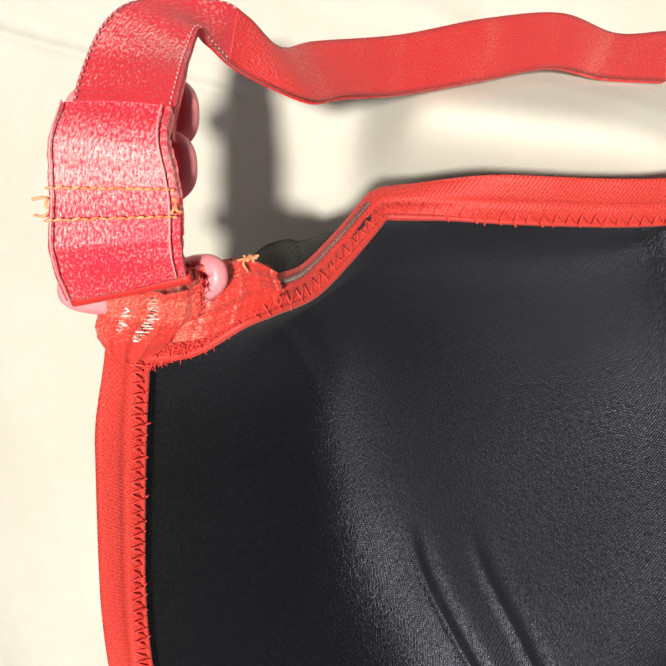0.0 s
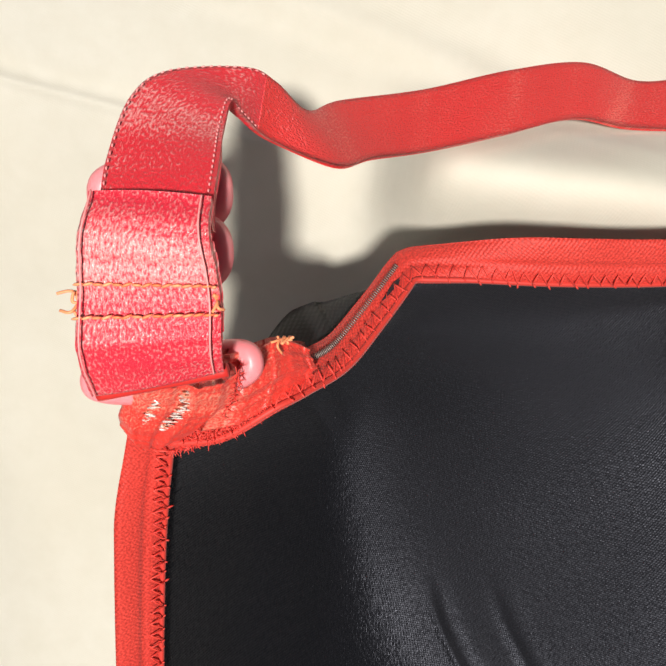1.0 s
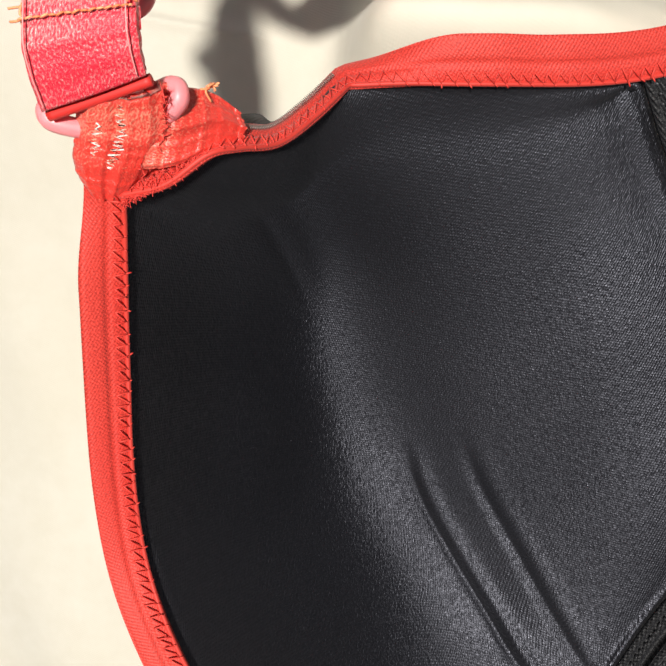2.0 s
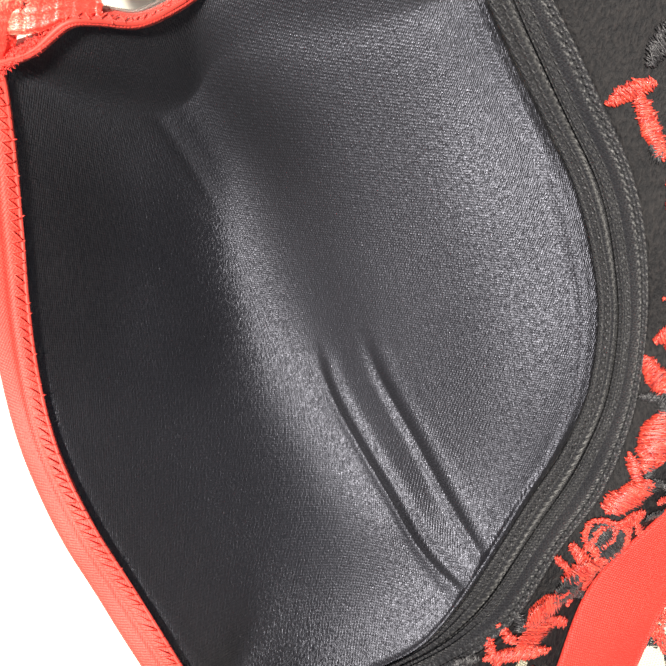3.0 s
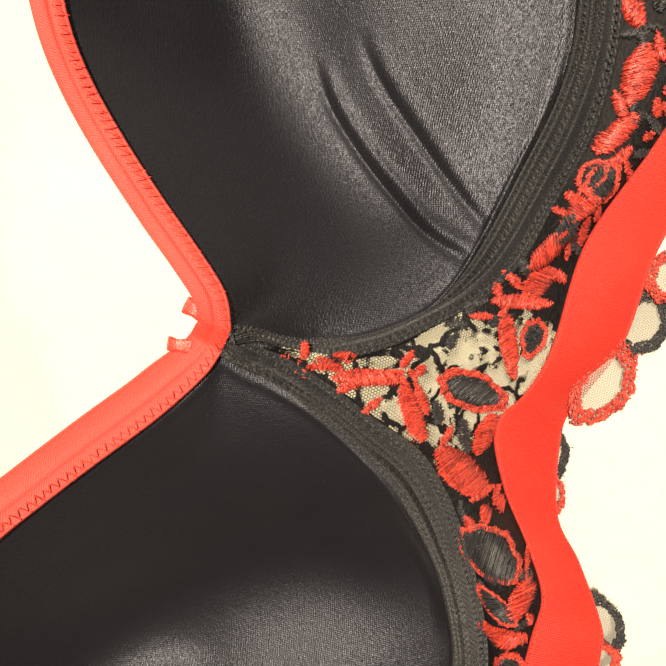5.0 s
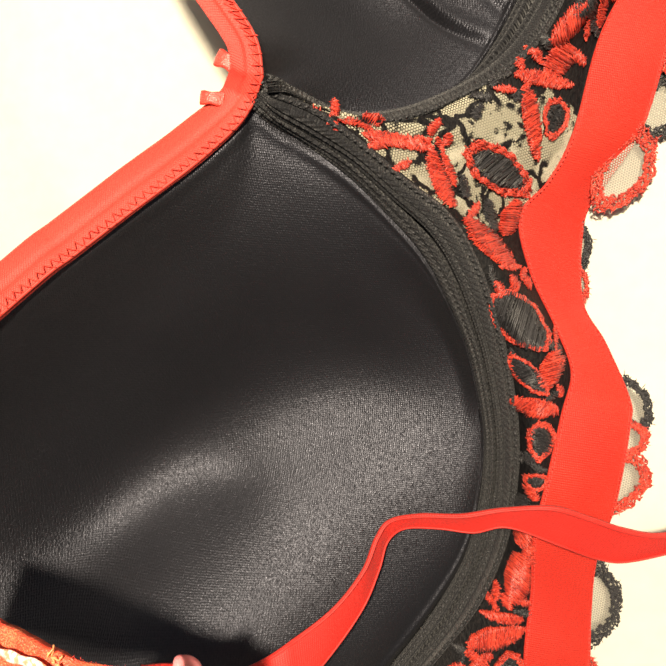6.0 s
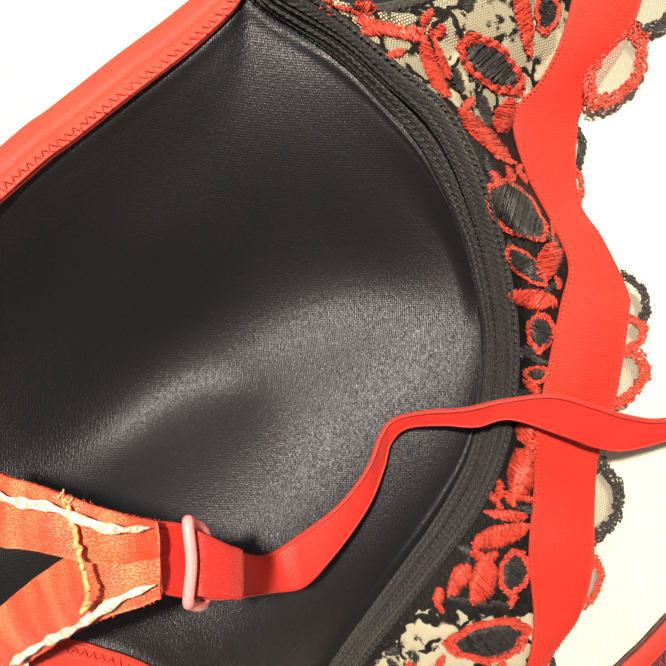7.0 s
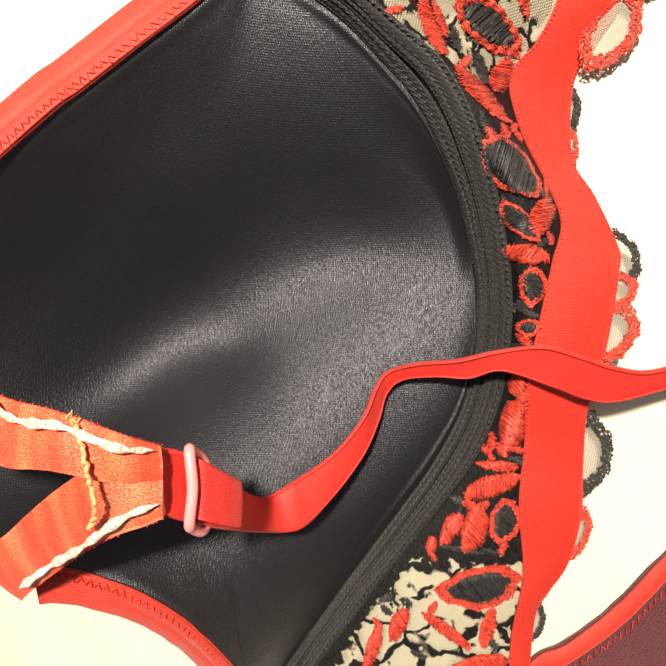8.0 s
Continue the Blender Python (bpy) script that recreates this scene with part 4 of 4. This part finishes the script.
motif(34.7, -247.5, 14.9, 7.4, 69, "red")
motif(27.3, -247.9, 11.4, 4.9, 57, "red")
motif(30.3, -254.8, 13.3, 1.7, -5, "black")
motif(36.6, -267.7, 27.5, 14.1, 12, "leaf")
motif(54.4, -71.6, 11.8, 7.9, 78, "leaf")
motif(47.0, -73.0, 19.5, 4.9, -76, "red")
motif(54.8, -55.5, 11.1, 6.5, 52, "red")
motif(61.6, -41.6, 6.9, 5.0, 42, "black")
motif(64.5, -35.2, 10.2, 4.3, 36, "red")
motif(67.5, -24.9, 10.4, 6.8, 57, "leaf")
motif(71.4, -15.0, 8.9, 5.1, 46, "red")
motif(-9.7, -79.3, 5.0, 1.8, -43, "red")
motif(-6.4, -82.9, 4.2, 1.5, 82, "red")
motif(5.1, -84.5, 6.7, 2.7, 36, "red")
motif(12.4, -82.9, 10.6, 2.4, 13, "red")
motif(18.9, -78.2, 5.1, 2.0, 62, "red")
motif(20.8, -94.9, 10.4, 3.0, -60, "red")
motif(23.1, -89.0, 9.3, 2.1, -68, "red")
motif(70.5, -26.8, 12.4, 9.2, 62, "leaf")
motif(64.2, -32.3, 7.9, 3.4, -46, "red")
motif(73.5, -13.5, 11.9, 5.6, 52, "red")
motif(78.1, 0.4, 13.0, 6.1, 72, "red")
motif(61.0, -40.6, 8.6, 5.7, 47, "black")
motif(56.6, -46.5, 13.5, 5.2, 43, "red")
motif(50.0, -61.1, 16.7, 3.8, -1, "red")
motif(9.5, -283.0, 11.7, 5.0, 62, "red")
motif(25.8, -283.6, 18.2, 3.6, -36, "red")
motif(0.6, -292.2, 15.7, 4.1, 71, "red")
motif(39.7, -282.5, 13.5, 4.5, 77, "red")
motif(35.5, -296.7, 21.3, 6.3, 16, "red")
motif(58.6, 83.1, 9.5, 3.5, 28, "red")
motif(64.0, 76.2, 14.6, 3.3, -60, "red")
motif(62.8, 92.4, 8.6, 4.5, 67, "black")
motif(74.8, 18.8, 9.4, 4.2, -55, "red")
motif(76.8, 3.5, 11.8, 5.6, 79, "red")

# small uneven fillings between the leaves
laid = [motif_place for motif_place in LAID]
for _ in range(2600):
    if len(laid) > 235:
        break
    i, q = int(rng_motif.integers(8, 430)), int(rng_motif.integers(3, 21))
    px, py = lace_grid[i, q, :2] * 1000
    if any((px - a) ** 2 + (py - b) ** 2 < (0.32 * w + 0.27 * l + 0.7) ** 2 for a, b, l, w in laid):
        continue
    if rng_motif.random() > dense[i, q] + 0.05:
        continue
    l, w = rng_motif.uniform(3.0, 7.0), rng_motif.uniform(1.4, 3.0)
    kind = "red" if rng_motif.random() < 0.5 else "black"
    laid.append((px, py, l, w))
    motif(px, py, l, w, rng_motif.uniform(-90, 90), kind)

edge_lace = new("scalloped_edge")
edge_lace.parent = bra
tagged(edge_lace, "scalloped lace edge of net with red and black borders")


def scallop(x, y, long, wide, turn, z, mat):
    """One scallop under the outer edge of the underband: a net disc with a stitched border."""
    x, y, long, wide = x / 1000, y / 1000, long / 1000, wide / 1000
    seed = int(rng_motif.integers(1e6))
    shape = leaf_outline(48, long * 1.05, wide * 1.15, seed)
    flat = lambda a, b: z / 1000 - 0.002
    patch_of("net_scallop", shape * 0.9, x, y, turn, flat, 0.0002, 0.0, NET_EDGE, edge_lace, "sheer net scallop")
    red = mat is EMB_RED
    stitched("scallop_border", shape, x, y, turn, flat, 0.0006, STITCH_RED if red else STITCH_BLACK, edge_lace,
             "red stitched scallop border" if red else "black stitched scallop border", seed, 0.62, 0.00024, 0.00026)
    r = np.random.default_rng(seed)
    seg = []
    ring = lay(shape, x, y, turn, flat)
    mid = ring.mean(0)
    for p in ring[:: 2]:
        out = unit(p - mid)
        q = p + out * r.uniform(0.0003, 0.0014) + (r.normal(0, 0.0004), r.normal(0, 0.0004), r.uniform(0, 0.0004))
        seg.append((p - out * 0.0005, q))
    bits("loose_fringe", seg, 0.00010, THREAD_RED if mat is EMB_RED else THREAD_BLACK, edge_lace, "fine loose fringe threads")


scallop(76.8, -85.4, 27.8, 14.5, 62, 3.0, EMB_RED)
scallop(63.6, -106.9, 20.3, 8.4, -80, -1.0, EMB_BLACK)
scallop(64.9, -120.7, 12.1, 5.4, -80, 1.0, EMB_RED)
scallop(80.1, -157.4, 19.5, 9.1, -63, 7.0, EMB_BLACK)
scallop(78.9, -168.4, 10.4, 11.7, 86, 8.0, EMB_RED)
scallop(77.6, -181.5, 19.6, 14.3, 81, 8.0, EMB_RED)
scallop(71.3, -222.7, 28.0, 14.3, 88, 5.0, EMB_BLACK)
scallop(68.6, -249.7, 17.5, 9.0, 83, 4.0, EMB_RED)
scallop(87.8, -66.1, 21.0, 13.6, 66, 1.0, EMB_BLACK)
scallop(95.0, -51.3, 17.9, 13.1, 64, 3.0, EMB_RED)
scallop(55.9, -282.7, 15.1, 6.0, 82, 3.0, EMB_BLACK)

# ---- straps ----
strap_one = new("strap")
strap_one.parent = bra
tagged(strap_one, "shiny red elastic strap looped over and twisted")
la, ra = spline(STRAP_L, 460), spline(STRAP_R, 460)
cut = int(460 * 2.8 / 15)
turn_at = int(460 * 7.6 / 15)
ribbon("strap_loop", la[cut:turn_at + 1], ra[cut:turn_at + 1], GLOSS_LOOP, strap_one, "shiny red strap loop with painted sheen flecks", 0.0011, 12, 0.0, None, 0.0, 7)
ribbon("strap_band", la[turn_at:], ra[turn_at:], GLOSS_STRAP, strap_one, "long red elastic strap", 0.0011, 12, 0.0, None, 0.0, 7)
for edge, other in ((la, ra), (ra, la)):
    p = even(edge[cut:turn_at] * 0.96 + other[cut:turn_at] * 0.04 + (0, 0, 0.0004), 70)
    bits("edge_stitch", [(p[2 * j], p[2 * j + 1]) for j in range(35)], 0.00012, THREAD_PINK, strap_one, "pale pink edge stitches")
low = int(460 * 3.35 / 15)
wide = 0.03 * (ra[:low] - la[:low])
swell = 0.0005 * np.sin(np.linspace(-0.6, 10.2, low))
lift = (np.linspace(0.0016, 0.0022, low) + swell)[:, None] * np.array((0, 0, 1.0))
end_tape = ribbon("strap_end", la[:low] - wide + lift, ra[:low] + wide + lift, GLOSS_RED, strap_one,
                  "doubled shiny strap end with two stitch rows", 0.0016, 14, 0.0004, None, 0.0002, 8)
for at in (0.40, 0.53):
    i = int(low * at)
    p = np.linspace(la[i] - wide[i], ra[i] + wide[i], 30) + lift[i] + (0, 0, 0.0008)
    p = p + np.stack([0 * p[:, 0], 0.00012 * np.sin(np.arange(30) * 1.7), 0 * p[:, 0]], 1)
    bits("stitch_line", [(p[2 * j], p[min(2 * j + 2, 29)] + (0, 0.0002, 0)) for j in range(15)], 0.00017, THREAD_ORANGE, end_tape, "orange thread stitches")
for edge, side in ((la, ra), (ra, la)):
    p = edge[:low] * 0.97 + side[:low] * 0.03 + lift + (0, 0, 0.0009)
    p = even(p, 90)
    tube("edge_stitch", p, 0.00010, THREAD_PINK, end_tape, "pale pink edge stitching", 6)
tube("rolled_fold", np.linspace(la[0] - wide[0], ra[0] + wide[0], 20) + (0, 0, -0.0002), 0.0009, STRAP_RED, end_tape, "rolled lower fold", 10, False, 0.8)


def stadium(a, b, mid, half, n=110):
    """A long rounded ring whose ends lie at a and b, half wide to either side of the middle line."""
    line = spline(np.array([a, mid, b]), 41)
    t = unit(line[-1] - line[0])
    up = np.array((0, 0, 1.0))
    side = unit(np.cross(up, t))
    ang = np.linspace(0, 2 * np.pi, n, endpoint=False)
    f = 0.5 + 0.5 * np.sign(np.cos(ang)) * np.abs(np.cos(ang)) ** 0.7
    at = np.stack([np.interp(f * 40, np.arange(41), line[:, k]) for k in range(3)], 1)
    return at + side[None] * (half * np.sign(np.sin(ang)) * np.abs(np.sin(ang)) ** 0.7)[:, None]


slider_one = new("strap_slider")
slider_one.parent = bra
tagged(slider_one, "pink plastic strap slider behind the strap")
tube("bar_loop", stadium(*mm((-72.4, 101.5, 91.8), (-58, 103.5, 91.9), (-62.4, 102.5, 92)), 0.0030), 0.0018, PINK, slider_one, "", 10, True)
tube("bar_loop", stadium(*mm((-68.1, 94.9, 95.8), (-56.2, 96.5, 95.3), (-60.9, 95.8, 95.4)), 0.0030), 0.0018, PINK, slider_one, "", 10, True)
tube("strap_ring", stadium(*mm((-70.6, 78.8, 93.7), (-52, 83.7, 90.5), (-60.1, 80.6, 87.8)), 0.0021), 0.0015, PINK, bra, "pink plastic ring at the cup corner", 10, True)


def tab(a, b, mat, label, folds, seed):
    """A gathered fabric tab with folds across it."""
    a, b = even(spline(a, 80), 60), even(spline(b, 80), 60)
    r = np.random.default_rng(seed)
    ph = r.uniform(0, 6, 3)
    profile = lambda v: 0.0016 * np.sin(np.pi * v) ** 0.6 + folds * (np.sin(13 * v + ph[0]) + 0.6 * np.sin(27 * v + ph[1]) + 0.3 * np.sin(55 * v + ph[2]))
    return ribbon("corner_tab", a, b, mat, bra, label, 0.0018, 34, 0.0, profile, 0.0003, seed)


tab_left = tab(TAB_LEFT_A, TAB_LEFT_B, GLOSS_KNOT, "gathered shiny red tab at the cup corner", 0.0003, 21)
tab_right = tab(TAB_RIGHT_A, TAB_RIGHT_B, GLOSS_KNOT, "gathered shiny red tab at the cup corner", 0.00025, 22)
la_, lb_ = even(spline(TAB_LEFT_A, 60), 40), even(spline(TAB_LEFT_B, 60), 40)
r_gl = np.random.default_rng(12)
# columns of white glints on the gathered satin, modelled as pale zigzag strands
for f0, f1, w, wide_ in ((0.30, 0.72, 0.36, 0.05), (0.30, 0.92, 0.62, 0.08), (0.10, 0.40, 0.80, 0.06)):
    line = []
    for f in np.arange(f0, f1, 0.022):
        i = int(39 * f)
        half_ = wide_ * r_gl.uniform(0.5, 1.2) * (-1) ** len(line)
        at_ = w + half_
        line.append(la_[i] * (1 - at_) + lb_[i] * at_ + (0, 0, 0.0019 + r_gl.uniform(0, 0.0003)))
    tube("glint_strand", np.array(line), 0.00020, PIPING, tab_left, "pale strand standing in for glints on the satin", 5)


def fuzz(points, count, reach, mat, parent, seed, label):
    """Short frayed fibres along a line."""
    r = np.random.default_rng(seed)
    line = even(spline(points, 60), count)
    seg = []
    for p in line:
        d = unit(r.normal(0, 1, 3) + (0, 0, 0.4))
        seg.append((p, p + d * reach * r.uniform(0.4, 1)))
    bits("fray", seg, 0.00007, mat, parent, label)


fuzz(TAB_LEFT_B, 120, 0.0016, THREAD_RED, tab_left, 5, "short frayed red fibres")
for k, off in enumerate((-0.9, -0.5, -0.1)):
    hem = mm((-64.1 + off, 67.8 - off, 82.2), (-59.8 + off, 69.7 - off, 83.5), (-55.1 + off, 72.2 - off, 83.7), (-50.2 + off, 76.2 - off, 83.5))
    fuzz(hem, 300, 0.0015, THREAD_RED, tab_right, 31 + k, "short frayed red fibres")
fuzz(TAB_RIGHT_B, 100, 0.0012, THREAD_RED, tab_right, 6, "short frayed red fibres")


def loose_threads(points, count, reach, seed, radius=0.00018):
    """A tuft of loose orange thread ends."""
    r = np.random.default_rng(seed)
    tuft = new("thread_tuft")
    tuft.parent = bra
    tagged(tuft, "tuft of loose orange thread ends")
    base = np.asarray(points)
    for _ in range(count):
        p = base[r.integers(len(base))]
        q = p + r.normal(0, reach, 3) * (1, 1, 0.5)
        m = (p + q) / 2 + r.normal(0, reach * 0.5, 3) + (0, 0, reach * 0.4)
        tube("thread_end", spline(np.array([p, m, q]), 10), radius, THREAD_ORANGE, tuft, "", 5)


loose_threads(mm((-68.4, 90.2, 101.5), (-69, 89.2, 101.5)), 9, 0.0014, 31)
loose_threads(mm((-49.8, 86.1, 85.3), (-49.2, 86.7, 85.8)), 7, 0.0009, 32)
loose_threads(mm((-48.0, -192.2, 108.6), (-46.2, -192.6, 109)), 8, 0.0009, 33)
loose_threads(mm((-53.5, 91.7, 102.6)), 4, 0.0010, 34)

# ---- the second strap, with its forked tab ----
fork = new("forked_tab")
fork.parent = bra
tagged(fork, "forked shiny orange-red tab edged with pale piping")
ribbon("tab_arm", even(spline(ARM_LO_T, 120), 90), even(spline(ARM_LO_B, 120), 90), GLOSS_ORANGE, fork, "", 0.0022, 16, 0.0012, None, 0.0003, 41)
ribbon("tab_arm", even(spline(ARM_UP_T, 120), 90) + (0, 0, 0.0004), even(spline(ARM_UP_B, 120), 90) + (0, 0, 0.0004), GLOSS_ORANGE, fork, "", 0.0022, 16, 0.0012, None, 0.0003, 42)
for line in (PIPE_A, PIPE_B):
    p = even(spline(line, 120), 110)
    radius = (0.0009 + 0.0004 * np.sin(np.linspace(0, 30, 110)) * np.sin(np.linspace(1, 13, 110))) * (0.25 + 0.75 * smooth(np.minimum(np.linspace(0, 1, 110), np.linspace(1, 0, 110)) / 0.08))
    tube("clear_piping", p + (0, 0, 0.0016), radius, PIPING, fork, "pale glassy piping", 8, False, 0.5)
p = even(spline(STITCH_Y, 60), 40)
r_st = np.random.default_rng(9)
zig = even(p, 70) + r_st.normal(0, 0.00025, (70, 3)) + (0, 0, 0.0012)
tube("bar_tack", spline(zig[::2], 140), 0.0005, THREAD_ORANGE, fork, "orange bar tack stitching", 7, False, 0.7)
fuzz(ARM_UP_T, 160, 0.0006, THREAD_RED, fork, 15, "short frayed red fibres")
fuzz(ARM_LO_B, 160, 0.0006, THREAD_RED, fork, 16, "short frayed red fibres")

ta, tb = spline(STRAP2_T, 520), spline(STRAP2_B, 520)
strap_two = ribbon("strap", ta, tb, STRAP_RED, bra, "flat red elastic strap running across the cup and underband", 0.0011, 12, 0.0, None, 0.0, 17)
for edge, other in ((ta, tb), (tb, ta)):
    p = even(edge * 0.95 + other * 0.05 + (0, 0, 0.0004), 700)
    tube("edge_cord", p[::2], 0.00038, STRAP_RED, strap_two, "fine corded strap edge", 5)


def at_two(s, side, up=0.0):
    """A place on the second strap: s by control point, side 0 to 1 across it."""
    i = min(int(s * 519 / 16), 518)
    t = unit(((ta + tb)[i + 1] - (ta + tb)[i]) / 2)
    across = unit(tb[i] - ta[i])
    n = np.cross(across, t)
    n = n if n[2] > 0 else -n
    return ta[i] * (1 - side) + tb[i] * side + n * up


slider_two = new("strap_slider")
slider_two.parent = bra
tagged(slider_two, "pink plastic strap slider threaded on the red strap")
corners = [at_two(0.86, 0.01, 0.0022), at_two(0.86, 0.5, 0.0032), at_two(0.86, 0.99, 0.0022), at_two(1.05, 1.07, 0.0005), at_two(1.55, 1.05, -0.0012),
           at_two(1.70, 0.5, -0.0016), at_two(1.55, -0.04, -0.0012), at_two(1.05, -0.06, 0.0005)]
tube("slider_frame", spline(np.array(corners), 72, True), 0.00125, PINK, slider_two, "", 10, True)
tube("slider_bar", np.linspace(at_two(1.30, -0.06, -0.001), at_two(1.30, 1.06, -0.001), 12), 0.0011, PINK, slider_two, "", 8)
over = []
for s, up in ((1.00, 0.0012), (1.10, 0.0034), (1.35, 0.0044), (1.65, 0.0050), (1.90, 0.0052), (1.99, 0.0044)):
    over.append((at_two(s, 0.06, up), at_two(s, 0.94, up)))
ov = np.array(over)
ribbon("strap_return", spline(ov[:, 0], 60), spline(ov[:, 1], 60), GLOSS_STRAP, bra, "strap end folded back through the slider", 0.0011, 12, 0.0003, None, 0.0, 18)

# ---- small lace loops at the centre and the folded wing ----
for tag_place, half, hold in ((TAGS[0], 0.0017, (0.0045, -0.0005, -0.0006)), (TAGS[1], 0.0021, (0.0042, -0.0020, -0.0006))):
    tip, root = tag_place - np.array(hold) * 0.35, tag_place + np.array(hold)
    line = spline(np.array([root, (tip + root) / 2 + (0, 0, 0.0008), tip]), 24)
    flare = (half * (1 + 0.10 * np.sin(np.linspace(0, 9, 24))))[:, None] * side_of(line)
    ribbon("lace_tab", line + flare, line - flare, GLOSS_KNOT, bra, "small red lace end at the centre", 0.0005, 6, 0.0003)
wt, wb = even(spline(WING_T, 120), 110), even(spline(WING_B, 120), 110)
wing = new("back_wing")
wing.parent = bra
tagged(wing, "folded maroon back wing with red binding")
ribbon("wing_cloth", wt - (0, 0, 0.0004), wb, MAROON, wing, "maroon stretch cloth", 0.0012, 20, 0.001, None, 0.0006, 19)
mid = wt * 0.86 + wb * 0.14
ribbon("wing_binding", wt + (0, 0, 0.0012), mid + (0, 0, 0.0012), BINDING, wing, "red binding of the wing", 0.0012, 10, 0.0006, None, 0.0003, 20)
p1, p2 = even(wt * 0.84 + wb * 0.16, 90) + (0, 0, 0.0016), even(wt * 0.79 + wb * 0.21, 90) + (0, 0, 0.0016)
bits("zigzag_stitch", [((p1 if j % 2 else p2)[j], (p2 if j % 2 else p1)[j + 1]) for j in range(89)], 0.00016, STITCH_RED, wing, "zigzag row of red thread")
